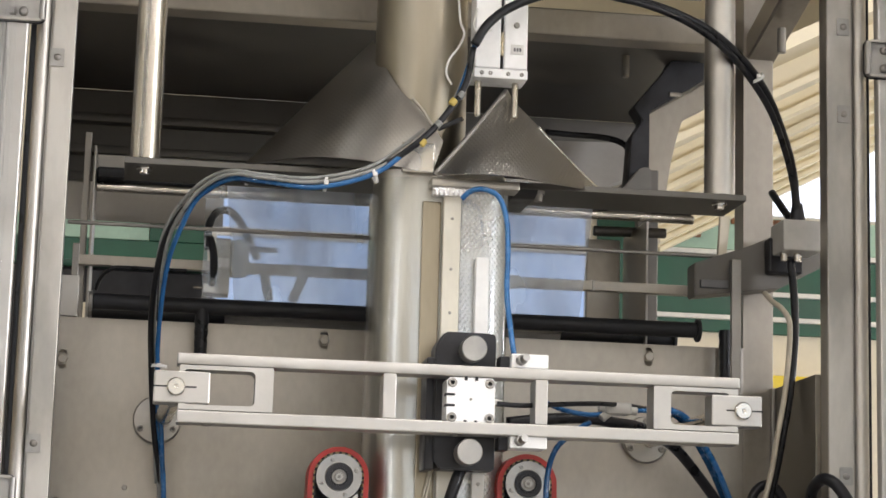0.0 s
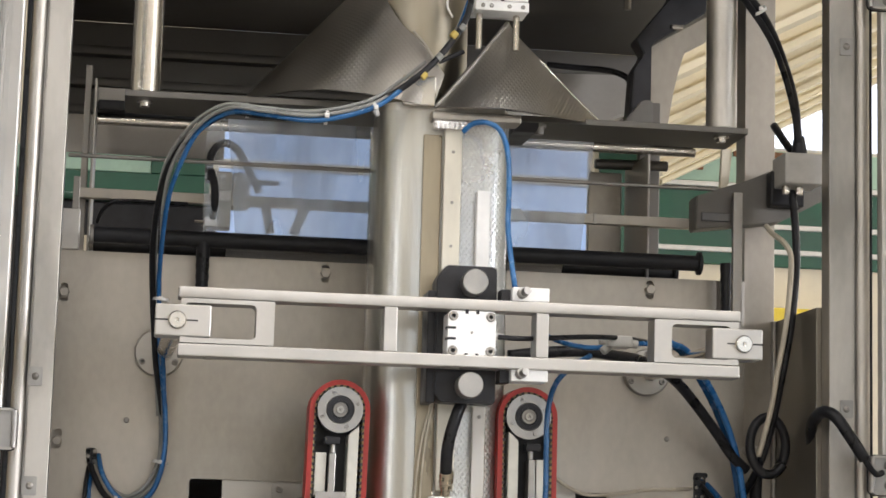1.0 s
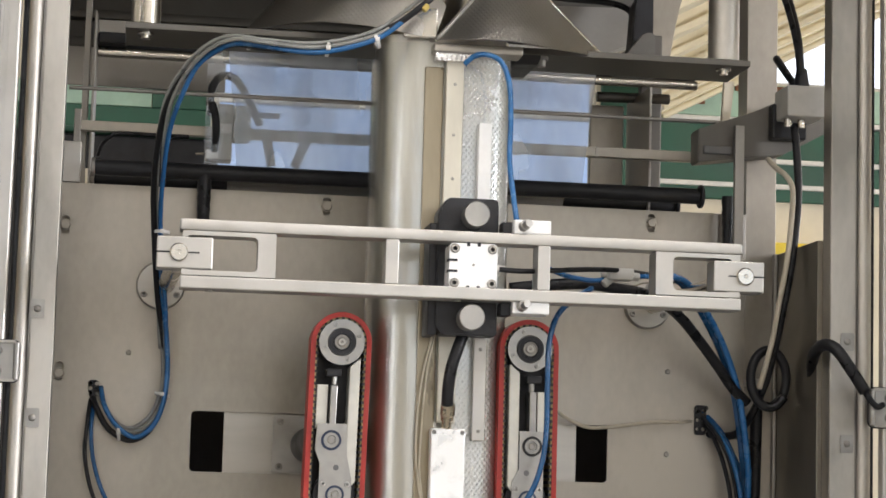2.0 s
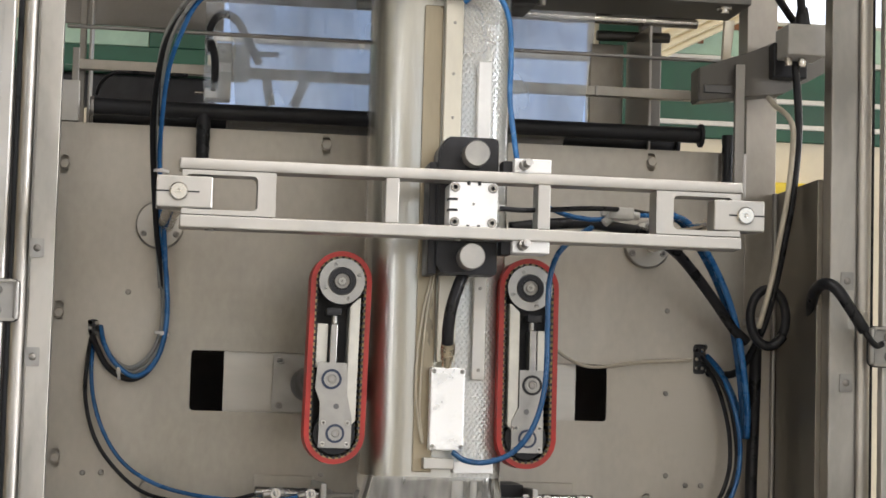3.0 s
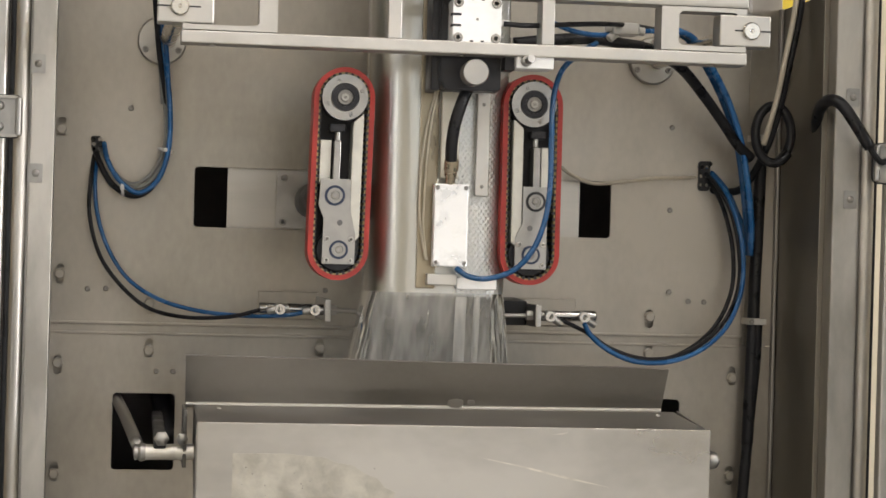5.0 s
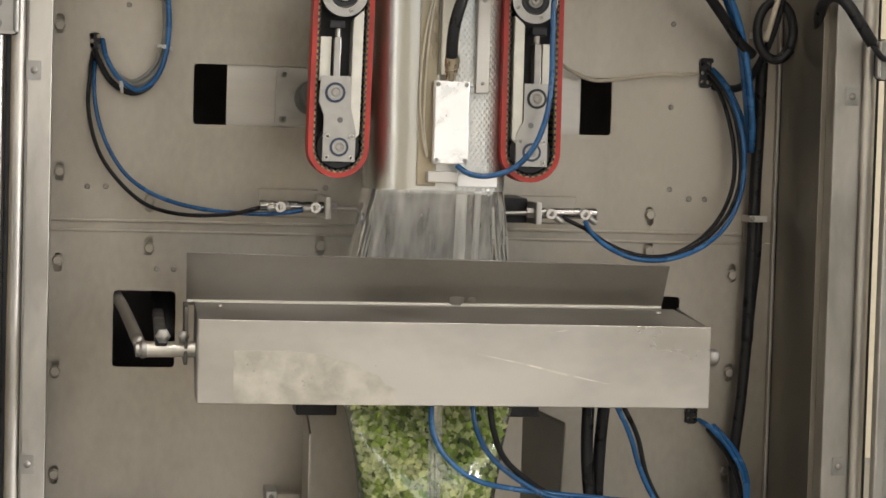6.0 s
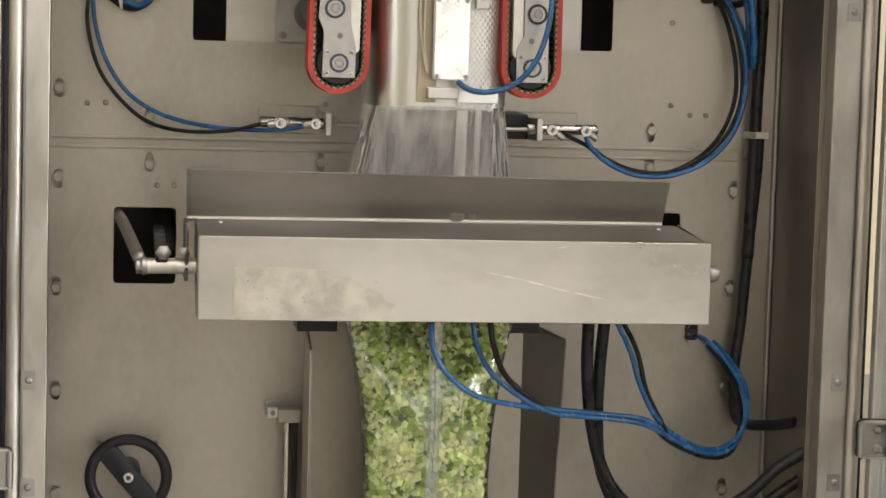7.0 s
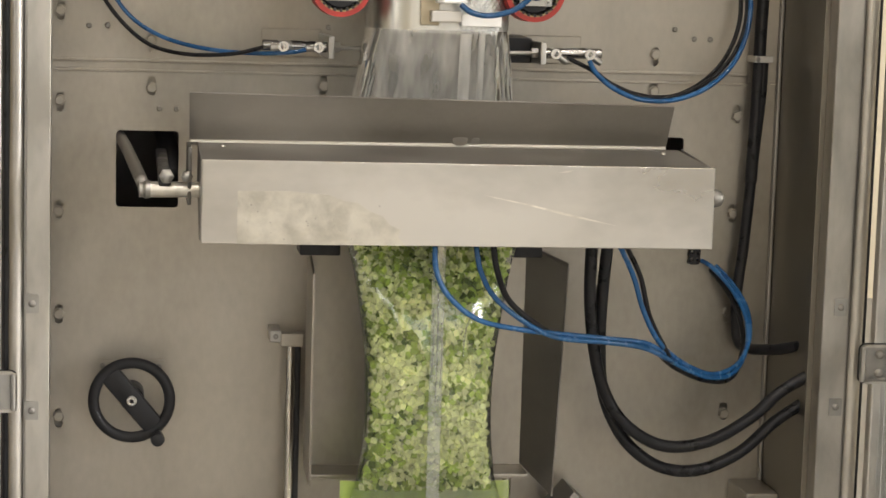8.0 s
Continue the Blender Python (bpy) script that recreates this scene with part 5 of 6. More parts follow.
def film_sensor():
    ob = thing("film_sensor", "grey film edge sensor clamped on the square bar", "sensor", "", "", (-0.32, 0.0, 1.86))
    part("holder", box(-0.333, -0.310, 0.002, 0.042, 1.858, 1.944, 0.0015), grey_pl, ob, "upright grey holder")
    part("sensor_block", box(-0.310, -0.282, 0.0, 0.05, 1.891, 1.943, 0.004), grey_pl, ob)
    part("label", box(-0.332, -0.311, 0.0, 0.0015, 1.899, 1.913, 0), white_pl, ob, "white paper label")
    part("arm", box(-0.282, -0.238, 0.02, 0.03, 1.930, 1.937, 0.001), black_anod, ob)
    part("knob_block", box(-0.349, -0.331, -0.004, 0.03, 1.858, 1.872, 0.001), alu, ob)
    part("thumb_screw", rod((-0.364, 0.012, 1.867), (-0.349, 0.012, 1.867), 0.0022, 10), steel_bright, ob)
    part("plug", box(-0.350, -0.336, -0.012, 0.012, 1.925, 1.945, 0.003), black_pl, ob, "black cable plug")
    part("screw", socket_screw(bmesh.new(), -0.322, 0.002, 1.930, 0.0035, 0.002), steel_dark, ob)
    for x in (-0.350, 0.458):
        sleeve = part("corrugated_sleeve", lathe([(0.10 * k / 12, 0.0105 - 0.0022 * k / 12 + (0.001 if k % 2 else 0)) for k in range(13)], (x, -0.03, 1.835), (x + 0.003, -0.03, 1.0), 18), black_rub, None)
        tagged(sleeve, "black corrugated cable sleeve", "hose", "cable sleeves")


film_sensor()


def upper_frame():
    """The film carriage and platform above the panel."""
    side = thing("roller_bracket", "dark steel end bracket of the film rollers", "bracket", "roller brackets", "", (-0.52, 0.1, 1.83))
    part("sheet", box(-0.540, -0.530, 0.08, 0.10, 1.82, 2.115, 0.001), steel_dark, side)
    part("sheet", box(-0.525, -0.521, 0.06, 0.20, 1.82, 2.09, 0.001), steel_dark, side)
    part("fixing_block", box(-0.563, -0.535, 0.005, 0.035, 1.814, 1.876, 0.001), alu, side, "light steel block")
    part("fixing_plate", box(-0.548, -0.538, 0.03, 0.05, 1.86, 1.93, 0.001), steel_dark, side)
    part("roller_end", box(-0.520, -0.475, 0.08, 0.12, 2.045, 2.062, 0.004), black_pl, side)
    right = thing("roller_bracket", "dark steel end bracket of the film rollers", "bracket", "roller brackets", "", (0.40, 0.2, 1.83))
    part("upright", box(0.352, 0.356, 0.06, 0.22, 1.82, 2.02, 0.001), steel_dark, right)
    part("upright", box(0.376, 0.412, 0.22, 0.24, 1.80, 2.14, 0.002), steel_side_shade, right)
    part("upright", box(0.288, 0.345, 0.21, 0.22, 1.80, 2.014, 0.002), steel, right, "light upright strip")
    part("cheek", prism([(0.2985, 2.058), (0.3247, 2.0826), (0.3480, 2.1120), (0.3550, 2.1165), (0.3667, 2.1165), (0.3700, 2.112), (0.3710, 2.04), (0.30, 2.04)], "y", 0.10, 0.118, 0.002), steel_frame_shade, right, "dark rounded cheek plate")
    part("cross_bar", rod((0.29, 0.17, 2.020), (0.412, 0.17, 2.022), 0.0085, 16), steel_side_shade, right)
    # added plates block the bright wall behind the rods; no tray is known
    tray = tagged(part("blocking_plates", box(-0.53, 0.30, 0.25, 0.256, 2.072, 2.118, 0.001, box(-0.60, -0.315, 0.25, 0.256, 2.008, 2.0715, 0.001)), steel_dark), "added dull plates that hide the wall behind the film rollers", "tray")
    # slanting bracket with the sensor box
    arm = thing("sensor_bracket", "slanting steel bracket on the machine frame", "bracket", "", "", (0.46, -0.05, 1.9))
    part("bar", prism([(0.3957, 1.931), (0.484, 1.9624), (0.5313, 1.9846), (0.6136, 1.9712), (0.6134, 1.9424), (0.5312, 1.8981), (0.4571, 1.8881), (0.396, 1.8797)], "y", -0.075, -0.03, 0.002), steel_side_shade, arm)
    # dark box paints the shade of a slot on the bar
    part("slot", box(0.404, 0.448, -0.080, -0.074, 1.893, 1.905, 0.001), void_shade, arm)
    part("upright_strap", box(0.4475, 0.462, -0.10, -0.09, 1.69, 1.935, 0.001), steel_dark, arm, "narrow upright strap")
    part("strap", prism([(0.463, 2.027), (0.480, 2.027), (0.472, 1.952), (0.459, 1.952)], "y", 0.02, 0.03, 0.001), cream_paint, arm, "cream strip behind the bracket")
    bx = thing("junction_box", "small grey junction box with cable glands", "box", "", "", (0.54, -0.13, 1.94))
    part("case", box(0.5115, 0.5705, -0.155, -0.09, 1.944, 1.991, 0.002), grey_pl, bx)
    part("rear", box(0.506, 0.560, -0.10, -0.075, 1.918, 1.972, 0.003), black_pl, bx)
    for x in (0.520, 0.541):
        part("gland", rod((x, -0.13, 1.930), (x, -0.13, 1.944), 0.006, 14), steel_bright, bx)
    part("top_gland", lathe([(0, 0), (0, 0.013), (0.018, 0.010), (0.03, 0.008), (0.03, 0)], (0.541, -0.13, 1.991), (0.541, -0.13, 3), 18), black_rub, bx)
    # platform over the film path
    top = thing("platform", "steel machine platform seen from below", "platform", "", "structure", (0, 0.3, 2.3))
    part("front_beam", box(-0.60, 0.5435, 0.052, 0.10, 2.315, 2.36, 0.003), steel, top, "light steel front beam")
    # deck underside gets the darkened steel in place of real shade
    part("deck", box(-0.60, 0.5435, 0.10, 0.72, 2.345, 2.35, 0.001), steel_frame_shade, top, "dark underside of the deck")
    # added deck above the view, long enough to shade the upper frame
    part("unseen_shade_deck", box(-0.62, 0.62, -0.75, 0.72, 2.60, 2.606, 0.001), steel_dark, top, "added unseen deck that keeps lamp light off the frame")
    back = thing("rear_wall", "ribbed grey steel rear wall of the machine", "panel", "", "structure", (0, 0.72, 2.0))
    part("sheet", box(-0.60, 0.5435, 0.72, 0.724, 2.165, 2.345, 0.001), steel_side_shade, back)
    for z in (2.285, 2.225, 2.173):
        part("rib", box(-0.60, 0.5435, 0.69, 0.72, z - 0.008, z + 0.008, 0.002), steel_side_shade, back)
    part("side_sheet", box(-0.604, -0.60, 0.0, 0.72, 2.06, 2.7, 0.001), steel, back)
    part("rear_hatch", prism([(0.26, 2.155), (0.36, 2.147), (0.409, 2.168), (0.409, 2.230), (0.395, 2.240), (0.26, 2.236)], "y", 0.45, 0.72, 0.004), steel_dark, back, "grey rear hatch box")
    gus = thing("frame_gusset", "curved grey steel gusset under the platform", "bracket", "", "", (0.44, 0.3, 2.1))
    part("web", prism([(0.4055, 2.249), (0.5054, 2.309), (0.5057, 2.2654), (0.4655, 2.2427), (0.4545, 2.205), (0.4461, 2.1665), (0.4366, 2.105), (0.4055, 2.105)], "y", 0.27, 0.29, 0.002), steel, gus)
    # beam under the deck is coloured black to carry its shade
    part("beam", prism([(0.4997, 2.3435), (0.5, 2.312), (0.404, 2.2505), (0.404, 2.1054), (0.3653, 2.1031), (0.3721, 2.2023), (0.3906, 2.2333), (0.3754, 2.2572), (0.4345, 2.3313), (0.44, 2.3435)], "y", 0.255, 0.30, 0.002), black_anod, gus, "dark slanting beam")
    part("slot", box(0.438, 0.458, 0.250, 0.2545, 2.278, 2.286, 0.001), steel, gus)
    part("hanger_bolt", rod((0.360, 0.25, 2.306), (0.360, 0.25, 2.345), 0.006, 14), steel, gus)
    rail = thing("slide_rail", "steel slide rail with clamp bolts", "rail", "", "", (0.55, -0.1, 2.3))
    part("rail", prism([(-0.30, 2.36), (0.10, 2.255), (0.10, 2.295), (-0.30, 2.41)], "x", 0.50, 0.548, 0.003), steel, rail)
    part("clamp", box(0.505, 0.54, -0.16, -0.10, 2.33, 2.36, 0.003), steel_dark, rail)
    part("bolt", rod((0.52, -0.12, 2.26), (0.52, -0.12, 2.30), 0.007, 12), steel_dark, rail)


upper_frame()


def hose_clips():
    for x, z in ((0.505, 1.268), (0.507, 1.549)):
        ob = tagged(part("hose_clip", box(x - 0.014, x + 0.014, -0.044, -0.040, z - 0.005, z + 0.005, 0.001), alu), "steel hose clip on the panel", "clip", "hose clips")
        part("clip_foot", box(x - 0.014, x - 0.010, -0.040, 0.0, z - 0.005, z + 0.005, 0.0005), alu, ob)
        part("screw", socket_screw(bmesh.new(), x - 0.010, -0.044, z, 0.004, 0.002), steel_dark, ob)


hose_clips()


def cable_glands():
    """Rubber grommets where the hoses go through the panel."""
    for x, z, w, h in ((0.4245, 1.489, 0.018, 0.046), (-0.4995, 1.506, 0.015, 0.024), (0.4205, 0.967, 0.018, 0.038)):
        holes = [circle(x + 0.0045 * (1 if k % 2 else -1), z + h * (k // 2 - 1) * 0.30, 0.0030, 10) for k in range(6)]
        ob = part("grommet", plate(rounded(w, h, 0.005, 4, x, z), -0.006, -0.0006, holes), black_rub)
        tagged(ob, "black rubber grommet with hoses through the panel", "grommet", "grommets")


cable_glands()


def hose_coil():
    pts = [(0.503 + 0.0285 * math.cos(a), -0.095 - 0.012 * k / 12, 1.551 + 0.043 * math.sin(a)) for k, a in ((k, 2 * math.pi * k / 12 - 1.2) for k in range(14))]
    tagged(part("hose_coil", sweep(pts, 0.0072, 16, 6), black_rub), "coiled loop of thick black hose", "hose")


hose_coil()


def cable_ties_on(spots):
    for p, d, r in spots:
        a, u = Vector(p), Vector(d).normalized() * 0.0022
        ob = part("cable_tie", lathe([(0, r - 0.002), (0, r), (0.0044, r), (0.0044, r - 0.002), (0, r - 0.002)], a - u, a + u, 20), white_pl)
        tagged(ob, "white plastic cable tie round the hoses", "cable tie", "cable ties")
        part("tie_head", box(a.x - 0.003, a.x + 0.003, a.y - r - 0.003, a.y - r + 0.001, a.z - 0.003, a.z + 0.003, 0.0008), white_pl, ob)


cable_ties_on((((-0.309, -0.372, 1.961), (1, 0, 0.1), 0.0105), ((-0.205, -0.415, 1.949), (1, 0, -0.1), 0.0105), ((-0.141, -0.425, 1.962), (1, 0, 0.4), 0.0105),
               ((-0.410, -0.105, 1.731), (0.05, 0, 1), 0.0115), ((-0.399, -0.036, 1.499), (0.2, 0, 1), 0.0115), ((-0.460, -0.032, 1.441), (1, 0, 0.1), 0.0115),
               ((0.4425, -0.241, 2.183), (0.55, 0.35, -0.75), 0.0125)))

# ---- cables and hoses ----
cable("grey_cable", .0028, grey_pu, [(-0.007, -0.385, 2.147), (-0.034, -0.395, 2.075), (-0.068, -0.405, 2.031), (-0.101, -0.415, 2.000), (-0.147, -0.430, 1.967), (-0.218, -0.420, 1.950), (-0.285, -0.410, 1.954), (-0.333, -0.380, 1.962), (-0.372, -0.340, 1.944), (-0.402, -0.286, 1.903), (-0.413, -0.236, 1.855), (-0.413, -0.166, 1.794), (-0.411, -0.106, 1.728), (-0.404, -0.056, 1.643), (-0.397, -0.036, 1.562)])
cable("grey_cable", .0028, grey_pu, [(-0.072, -0.401, 2.036), (-0.105, -0.411, 2.006), (-0.152, -0.426, 1.972), (-0.222, -0.416, 1.956), (-0.289, -0.406, 1.959), (-0.337, -0.376, 1.967), (-0.377, -0.336, 1.949), (-0.410, -0.280, 1.908), (-0.421, -0.230, 1.861), (-0.421, -0.160, 1.799), (-0.419, -0.100, 1.733), (-0.413, -0.050, 1.648), (-0.405, -0.030, 1.567)])
cable("blue_hose", .0035, blue_pu, [(-0.004, -0.400, 2.167), (-0.011, -0.400, 2.136), (-0.032, -0.410, 2.075), (-0.065, -0.420, 2.030), (-0.097, -0.430, 1.999), (-0.143, -0.430, 1.963), (-0.217, -0.420, 1.943), (-0.283, -0.400, 1.951), (-0.330, -0.370, 1.958), (-0.370, -0.330, 1.939), (-0.392, -0.294, 1.901), (-0.407, -0.244, 1.857), (-0.413, -0.174, 1.795), (-0.413, -0.114, 1.737), (-0.402, -0.064, 1.644), (-0.395, -0.044, 1.563)])
cable("black_cable", .0045, black_rub, [(-0.009, -0.410, 2.152), (-0.020, -0.420, 2.097), (-0.050, -0.430, 2.047), (-0.085, -0.440, 2.008), (-0.135, -0.420, 1.975), (-0.217, -0.410, 1.949), (-0.285, -0.390, 1.951), (-0.332, -0.360, 1.959), (-0.375, -0.320, 1.938), (-0.405, -0.280, 1.906), (-0.420, -0.230, 1.858), (-0.425, -0.160, 1.796), (-0.421, -0.100, 1.730), (-0.412, -0.050, 1.644), (-0.398, -0.030, 1.564)])
cable("grey_cable", .0030, grey_pu, [(-0.414, -0.058, 1.703), (-0.404, -0.038, 1.631), (-0.396, -0.033, 1.557), (-0.397, -0.033, 1.499), (-0.412, -0.033, 1.461), (-0.440, -0.028, 1.442), (-0.467, -0.023, 1.457), (-0.487, -0.008, 1.489), (-0.500, 0.024, 1.515)])
cable("grey_cable", .0030, grey_pu, [(-0.418, -0.056, 1.703), (-0.408, -0.036, 1.631), (-0.400, -0.031, 1.557), (-0.401, -0.031, 1.505), (-0.416, -0.031, 1.467), (-0.444, -0.026, 1.448), (-0.471, -0.021, 1.463), (-0.491, -0.006, 1.495), (-0.504, 0.026, 1.515)])
cable("blue_hose", .0038, blue_pu, [(-0.414, -0.072, 1.704), (-0.403, -0.052, 1.632), (-0.394, -0.047, 1.558), (-0.395, -0.047, 1.499), (-0.409, -0.047, 1.455), (-0.436, -0.042, 1.435), (-0.464, -0.037, 1.452), (-0.482, -0.032, 1.480), (-0.489, 0.000, 1.508)])
cable("black_cable", .0045, black_rub, [(-0.418, -0.050, 1.705), (-0.408, -0.030, 1.633), (-0.399, -0.025, 1.558), (-0.399, -0.025, 1.496), (-0.414, -0.025, 1.449), (-0.443, -0.020, 1.431), (-0.475, -0.018, 1.447), (-0.495, -0.015, 1.480), (-0.503, 0.012, 1.504)])
cable("black_cable", .0030, black_rub, [(-0.502, 0.012, 1.505), (-0.506, -0.020, 1.455), (-0.507, -0.030, 1.405), (-0.492, -0.040, 1.347), (-0.462, -0.050, 1.303), (-0.420, -0.070, 1.269), (-0.368, -0.100, 1.257), (-0.305, -0.140, 1.260), (-0.262, -0.155, 1.271)])
cable("blue_hose", .0031, blue_pu, [(-0.497, 0.012, 1.505), (-0.500, -0.020, 1.447), (-0.494, -0.030, 1.397), (-0.476, -0.040, 1.348), (-0.446, -0.050, 1.307), (-0.401, -0.070, 1.280), (-0.344, -0.100, 1.266), (-0.281, -0.140, 1.262), (-0.226, -0.165, 1.265), (-0.194, -0.165, 1.271)])
cable("blue_hose", .0048, blue_pu, [(0.315, -0.220, 1.687), (0.349, -0.180, 1.677), (0.389, -0.130, 1.644), (0.427, -0.090, 1.598), (0.455, -0.070, 1.540), (0.470, -0.060, 1.477), (0.480, -0.050, 1.417), (0.485, -0.040, 1.370)])
cable("blue_hose", .0048, blue_pu, [(0.316, -0.240, 1.685), (0.351, -0.200, 1.678), (0.392, -0.150, 1.643), (0.430, -0.110, 1.597), (0.457, -0.090, 1.539), (0.472, -0.080, 1.476), (0.482, -0.070, 1.417), (0.488, -0.050, 1.370)])
cable("black_hose", .0080, black_rub, [(0.069, -0.300, 1.651), (0.112, -0.300, 1.657), (0.176, -0.300, 1.662), (0.231, -0.270, 1.660), (0.284, -0.220, 1.658), (0.342, -0.160, 1.640), (0.388, -0.120, 1.605), (0.425, -0.100, 1.566), (0.451, -0.090, 1.535), (0.476, -0.080, 1.515)])
cable("blue_hose", .0034, blue_pu, [(0.104, -0.400, 1.670), (0.135, -0.380, 1.663), (0.172, -0.370, 1.660), (0.206, -0.360, 1.666), (0.257, -0.330, 1.673), (0.300, -0.280, 1.674)])
cable("black_cable", .0034, black_rub, [(0.024, -0.475, 1.658), (0.064, -0.470, 1.658), (0.150, -0.420, 1.669), (0.205, -0.380, 1.674), (0.259, -0.320, 1.677), (0.311, -0.260, 1.674)])
cable("black_cable", .0032, black_rub, [(0.423, 0.012, 1.502), (0.436, -0.030, 1.476), (0.454, -0.050, 1.438), (0.466, -0.060, 1.382), (0.465, -0.070, 1.322), (0.440, -0.090, 1.271), (0.396, -0.110, 1.233), (0.344, -0.130, 1.214), (0.288, -0.150, 1.214), (0.247, -0.160, 1.228), (0.217, -0.160, 1.248), (0.174, -0.165, 1.268)])
cable("black_cable", .0034, black_rub, [(0.427, 0.012, 1.495), (0.441, -0.020, 1.463), (0.453, -0.035, 1.425), (0.462, -0.045, 1.373), (0.459, -0.055, 1.318), (0.435, -0.070, 1.268), (0.393, -0.090, 1.231), (0.341, -0.110, 1.211), (0.289, -0.130, 1.215), (0.244, -0.150, 1.231), (0.207, -0.160, 1.254)])
cable("blue_hose", .0037, blue_pu, [(0.433, 0.012, 1.499), (0.448, -0.030, 1.470), (0.460, -0.060, 1.429), (0.470, -0.070, 1.378), (0.467, -0.080, 1.318), (0.442, -0.100, 1.265), (0.398, -0.120, 1.228), (0.345, -0.135, 1.209), (0.289, -0.155, 1.209), (0.247, -0.165, 1.224), (0.219, -0.168, 1.245), (0.207, -0.168, 1.264)])
cable("blue_hose", .0040, blue_pu, [(0.431, 0.012, 1.505), (0.455, -0.020, 1.469), (0.475, -0.030, 1.426), (0.488, -0.030, 1.391), (0.494, -0.020, 1.370)])
cable("grey_cable", .0028, beige_pu, [(0.180, -0.060, 1.501), (0.208, -0.030, 1.485), (0.245, -0.020, 1.472), (0.290, -0.015, 1.475), (0.343, -0.015, 1.483), (0.388, -0.015, 1.485), (0.424, 0.012, 1.489)])
cable("black_hose", .0060, black_rub, [(0.532, -0.125, 1.935), (0.536, -0.128, 1.883), (0.538, -0.128, 1.832), (0.537, -0.122, 1.782), (0.531, -0.120, 1.723), (0.520, -0.120, 1.663), (0.513, -0.110, 1.612), (0.505, -0.100, 1.566), (0.495, -0.090, 1.528), (0.487, -0.060, 1.494), (0.470, -0.030, 1.467), (0.432, 0.012, 1.469)])
cable("grey_cable", .0042, beige_pu, [(0.505, -0.080, 1.889), (0.511, -0.100, 1.873), (0.519, -0.120, 1.860), (0.525, -0.135, 1.843), (0.526, -0.140, 1.823), (0.526, -0.132, 1.780), (0.520, -0.130, 1.721), (0.509, -0.130, 1.662), (0.503, -0.120, 1.611), (0.493, -0.115, 1.565), (0.489, -0.100, 1.536)])
cable("black_hose", .0095, black_rub, [(0.503, -0.040, 1.509), (0.504, -0.035, 1.470), (0.504, -0.030, 1.392), (0.502, -0.030, 1.322), (0.501, -0.030, 1.236), (0.499, -0.030, 1.149), (0.497, -0.030, 1.080)])
cable("black_hose", .0085, black_rub, [(0.508, -0.030, 1.273), (0.506, -0.030, 1.204), (0.500, -0.030, 1.126), (0.495, -0.030, 1.047), (0.490, -0.030, 0.977), (0.483, -0.030, 0.907), (0.484, -0.030, 0.867), (0.488, -0.035, 0.833), (0.497, -0.060, 0.825)])
cable("black_hose", .0065, black_rub, [(-0.009, -0.420, 2.154), (0.008, -0.420, 2.183), (0.039, -0.410, 2.212), (0.088, -0.400, 2.237), (0.148, -0.380, 2.253), (0.218, -0.360, 2.254), (0.291, -0.330, 2.248), (0.358, -0.300, 2.231), (0.417, -0.260, 2.203), (0.464, -0.220, 2.167), (0.500, -0.180, 2.123), (0.527, -0.150, 2.069), (0.541, -0.130, 2.000)])
cable("black_cable", .0050, black_rub, [(0.191, -0.370, 2.252), (0.253, -0.350, 2.248), (0.319, -0.320, 2.236), (0.378, -0.290, 2.212), (0.428, -0.250, 2.183), (0.473, -0.210, 2.144), (0.508, -0.170, 2.097), (0.532, -0.140, 2.045), (0.542, -0.120, 2.002)])
cable("black_cable", .0060, black_rub, [(0.526, -0.050, 2.053), (0.531, -0.090, 2.020), (0.534, -0.120, 1.997)])
cable("blue_hose", .0037, blue_pu, [(-0.016, -0.390, 1.945), (-0.004, -0.400, 1.955), (0.013, -0.410, 1.955), (0.031, -0.415, 1.944), (0.041, -0.420, 1.913), (0.042, -0.430, 1.864), (0.040, -0.440, 1.809), (0.044, -0.450, 1.762), (0.048, -0.460, 1.725)])
cable("blue_hose", .0038, blue_pu, [(0.170, -0.370, 1.649), (0.140, -0.400, 1.631), (0.113, -0.420, 1.605), (0.101, -0.430, 1.567), (0.100, -0.430, 1.515), (0.100, -0.430, 1.455), (0.095, -0.430, 1.410), (0.080, -0.430, 1.369), (0.056, -0.420, 1.340), (0.024, -0.410, 1.328), (-0.001, -0.400, 1.330), (-0.016, -0.390, 1.340)])
cable("thin_cable", .0014, beige_pu, [(-0.047, -0.370, 1.577), (-0.058, -0.370, 1.527), (-0.064, -0.370, 1.474), (-0.065, -0.370, 1.421), (-0.060, -0.370, 1.376), (-0.054, -0.370, 1.350)])
cable("thin_cable", .0014, beige_pu, [(-0.044, -0.370, 1.577), (-0.052, -0.370, 1.535), (-0.057, -0.370, 1.482), (-0.059, -0.370, 1.429), (-0.059, -0.370, 1.391), (-0.053, -0.370, 1.350)])
cable("blue_hose", .0037, blue_pu, [(-0.046, -0.420, 1.024), (-0.043, -0.420, 0.991), (-0.025, -0.420, 0.957), (0.016, -0.410, 0.925), (0.071, -0.400, 0.911), (0.134, -0.380, 0.901), (0.209, -0.360, 0.891), (0.270, -0.340, 0.880), (0.321, -0.300, 0.845), (0.386, -0.240, 0.815), (0.439, -0.180, 0.811), (0.470, -0.140, 0.842), (0.478, -0.100, 0.883), (0.466, -0.060, 0.918), (0.444, -0.030, 0.946), (0.431, 0.012, 0.955)])
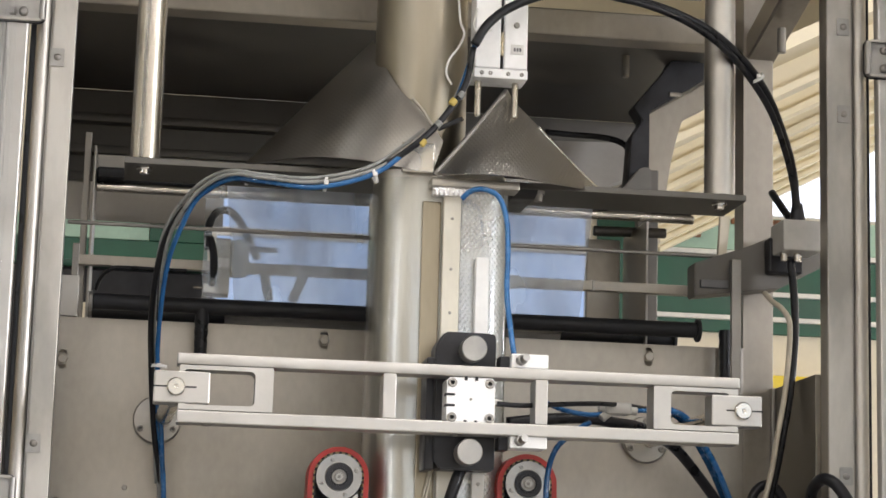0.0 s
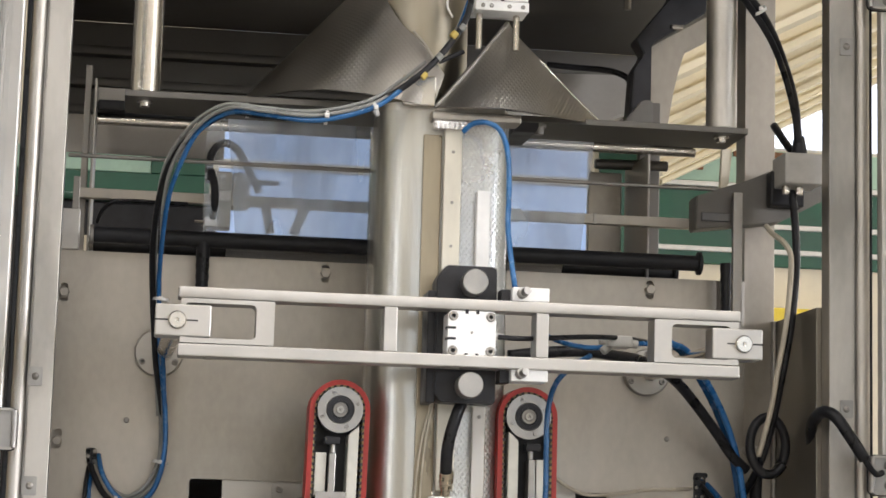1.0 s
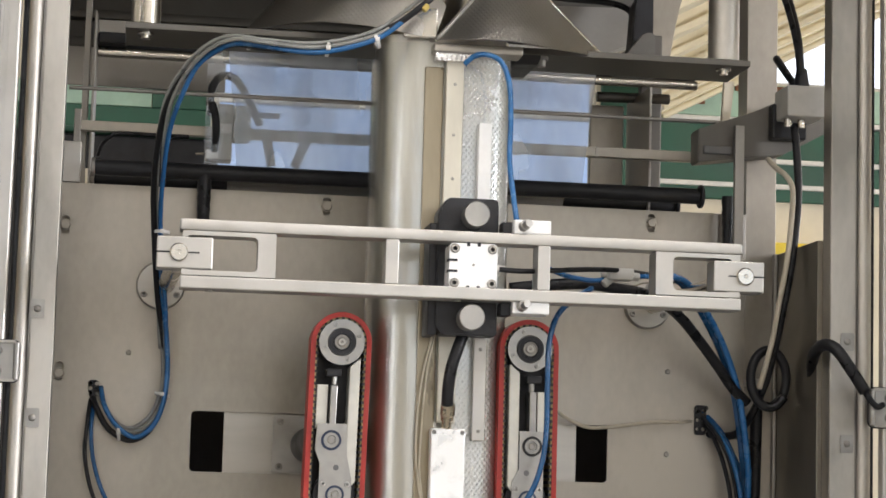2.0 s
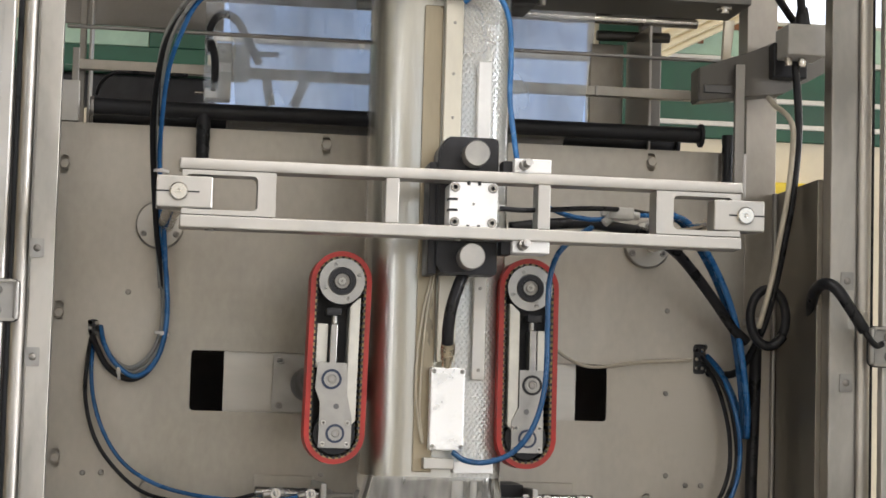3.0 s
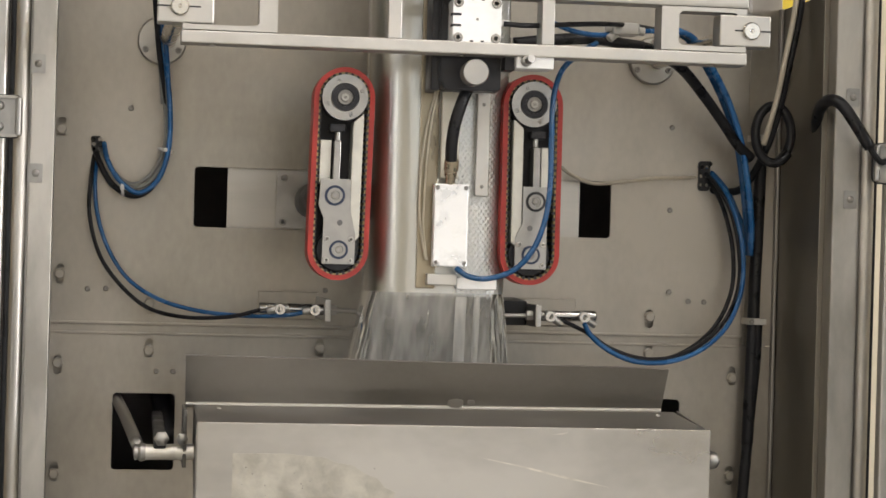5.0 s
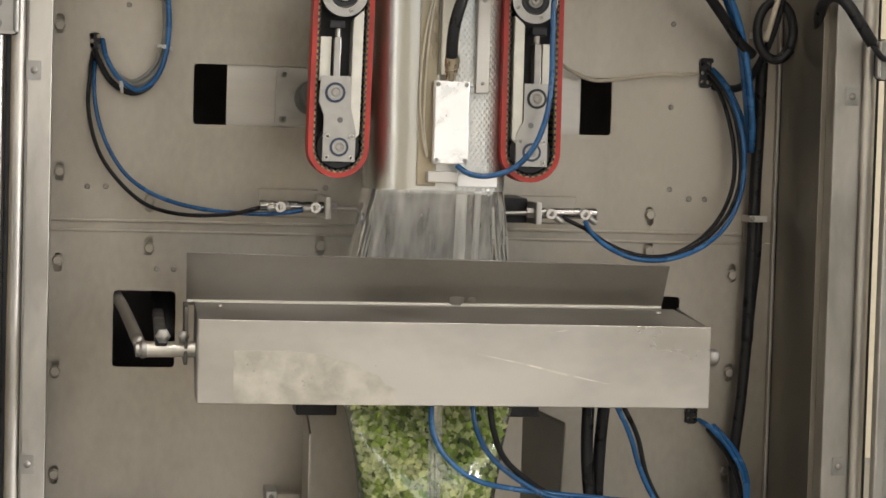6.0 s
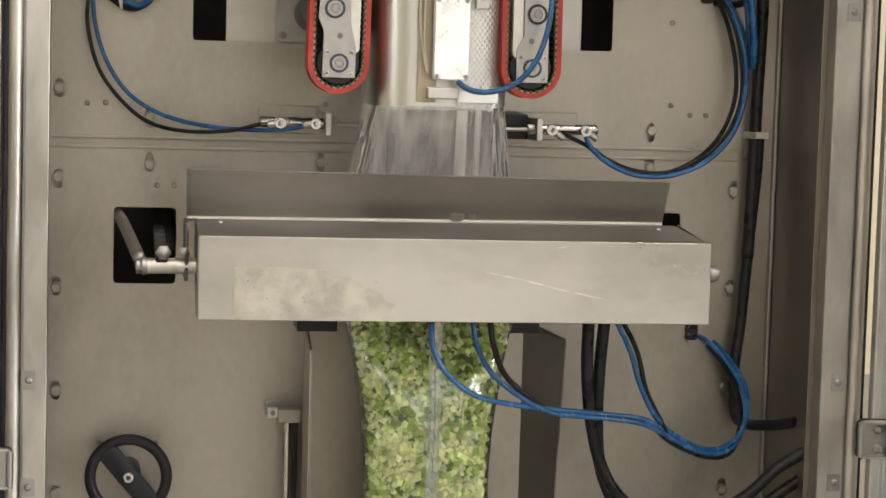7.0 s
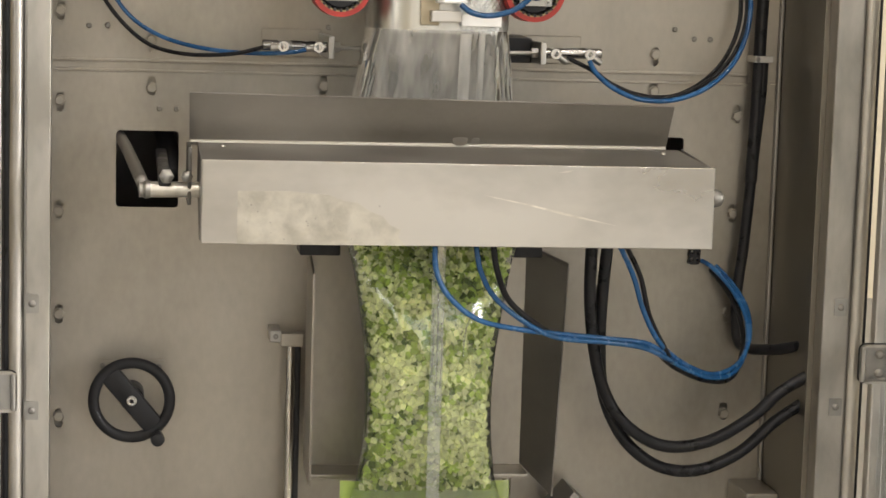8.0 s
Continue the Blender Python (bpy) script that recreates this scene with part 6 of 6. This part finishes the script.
cable("black_cable", .0042, black_rub, [(0.034, -0.410, 1.024), (0.040, -0.410, 0.991), (0.058, -0.400, 0.951), (0.096, -0.390, 0.918), (0.136, -0.370, 0.897), (0.212, -0.350, 0.888), (0.269, -0.330, 0.877), (0.324, -0.280, 0.837), (0.392, -0.220, 0.806), (0.444, -0.160, 0.802), (0.470, -0.120, 0.838), (0.474, -0.080, 0.879), (0.463, -0.040, 0.915), (0.446, 0.012, 0.945)])
cable("blue_hose", .0037, blue_pu, [(0.009, -0.420, 1.025), (0.016, -0.420, 0.992), (0.037, -0.410, 0.956), (0.079, -0.400, 0.922), (0.128, -0.390, 0.898), (0.203, -0.370, 0.888), (0.260, -0.350, 0.877), (0.309, -0.320, 0.853)])
cable("blue_hose", .0037, blue_pu, [(0.218, -0.360, 1.019), (0.241, -0.350, 0.976), (0.259, -0.340, 0.928), (0.285, -0.330, 0.883), (0.329, -0.290, 0.847), (0.392, -0.230, 0.818), (0.448, -0.170, 0.822), (0.476, -0.130, 0.853), (0.483, -0.090, 0.890), (0.471, -0.050, 0.923), (0.455, 0.012, 0.949)])
cable("black_cable", .0036, black_rub, [(0.229, -0.350, 1.018), (0.253, -0.340, 0.975), (0.271, -0.330, 0.918), (0.304, -0.320, 0.859)])
cable("black_hose", .0090, black_rub, [(0.214, -0.200, 1.004), (0.214, -0.200, 0.930), (0.222, -0.200, 0.856), (0.242, -0.190, 0.787), (0.275, -0.190, 0.737), (0.332, -0.190, 0.704), (0.400, -0.190, 0.709), (0.463, -0.190, 0.743), (0.508, -0.190, 0.783), (0.554, -0.190, 0.811)])
cable("black_hose", .0090, black_rub, [(0.242, -0.180, 1.002), (0.237, -0.180, 0.927), (0.236, -0.180, 0.852), (0.247, -0.170, 0.775), (0.281, -0.170, 0.708), (0.334, -0.170, 0.668), (0.395, -0.170, 0.662), (0.458, -0.170, 0.689), (0.508, -0.170, 0.734), (0.561, -0.170, 0.770)])
cable("black_hose", .0085, black_rub, [(0.496, -0.050, 0.825), (0.505, -0.080, 0.828), (0.528, -0.120, 0.836), (0.560, -0.170, 0.854)])
cable("black_hose", .0088, black_rub, [(0.576, -0.100, 1.537), (0.548, -0.170, 1.560), (0.534, -0.220, 1.581), (0.535, -0.260, 1.593), (0.547, -0.280, 1.586), (0.565, -0.290, 1.558), (0.587, -0.290, 1.526)])
cable("black_cable", .0045, black_rub, [(0.584, -0.290, 1.530), (0.596, -0.290, 1.513), (0.607, -0.285, 1.506), (0.617, -0.280, 1.509)])
cable("black_hose", .0080, black_rub, [(-0.012, -0.420, 1.577), (-0.020, -0.425, 1.558), (-0.028, -0.425, 1.531), (-0.031, -0.420, 1.505), (-0.030, -0.410, 1.483)])
cable("thin_cable", .0016, white_pl, [(-0.025, -0.370, 2.231), (-0.023, -0.380, 2.196), (-0.019, -0.390, 2.177), (-0.028, -0.400, 2.154), (-0.040, -0.400, 2.137), (-0.044, -0.400, 2.117), (-0.036, -0.400, 2.101)])
cable("thin_cable", .0016, white_pl, [(0.000, -0.380, 2.218), (-0.006, -0.390, 2.190), (0.003, -0.390, 2.179), (0.021, -0.380, 2.189)])
cable("black_cable", .0062, black_rub, [(-0.346, 0.000, 1.940), (-0.343, -0.010, 1.967), (-0.329, 0.000, 1.986), (-0.309, 0.030, 1.989), (-0.289, 0.060, 1.971), (-0.272, 0.090, 1.946), (-0.264, 0.100, 1.932)])
cable("black_cable", .0060, black_rub, [(-0.343, -0.010, 1.942), (-0.337, -0.010, 1.921), (-0.335, -0.010, 1.895), (-0.337, 0.000, 1.870)])
cable("black_cable", .0075, black_rub, [(-0.257, 0.064, 1.916), (-0.251, 0.068, 1.890), (-0.245, 0.072, 1.862)])
cable("black_cable", .0075, black_rub, [(-0.191, 0.064, 1.907), (-0.200, 0.068, 1.885), (-0.210, 0.072, 1.862)])
cable("black_cable", .0030, black_rub, [(-0.510, 0.030, 1.860), (-0.504, 0.020, 1.876), (-0.490, 0.010, 1.888), (-0.476, 0.010, 1.892), (-0.409, 0.010, 1.892), (-0.375, 0.010, 1.892)])
cable("black_cable", .0055, black_rub, [(0.240, 0.350, 2.226), (0.290, 0.350, 2.224), (0.337, 0.350, 2.223), (0.372, 0.350, 2.217), (0.390, 0.350, 2.202), (0.393, 0.350, 2.168), (0.392, 0.350, 2.12)])


def motions():
    """The machine stands still during the shot; the camera's tilt is keyed at the top."""


motions()
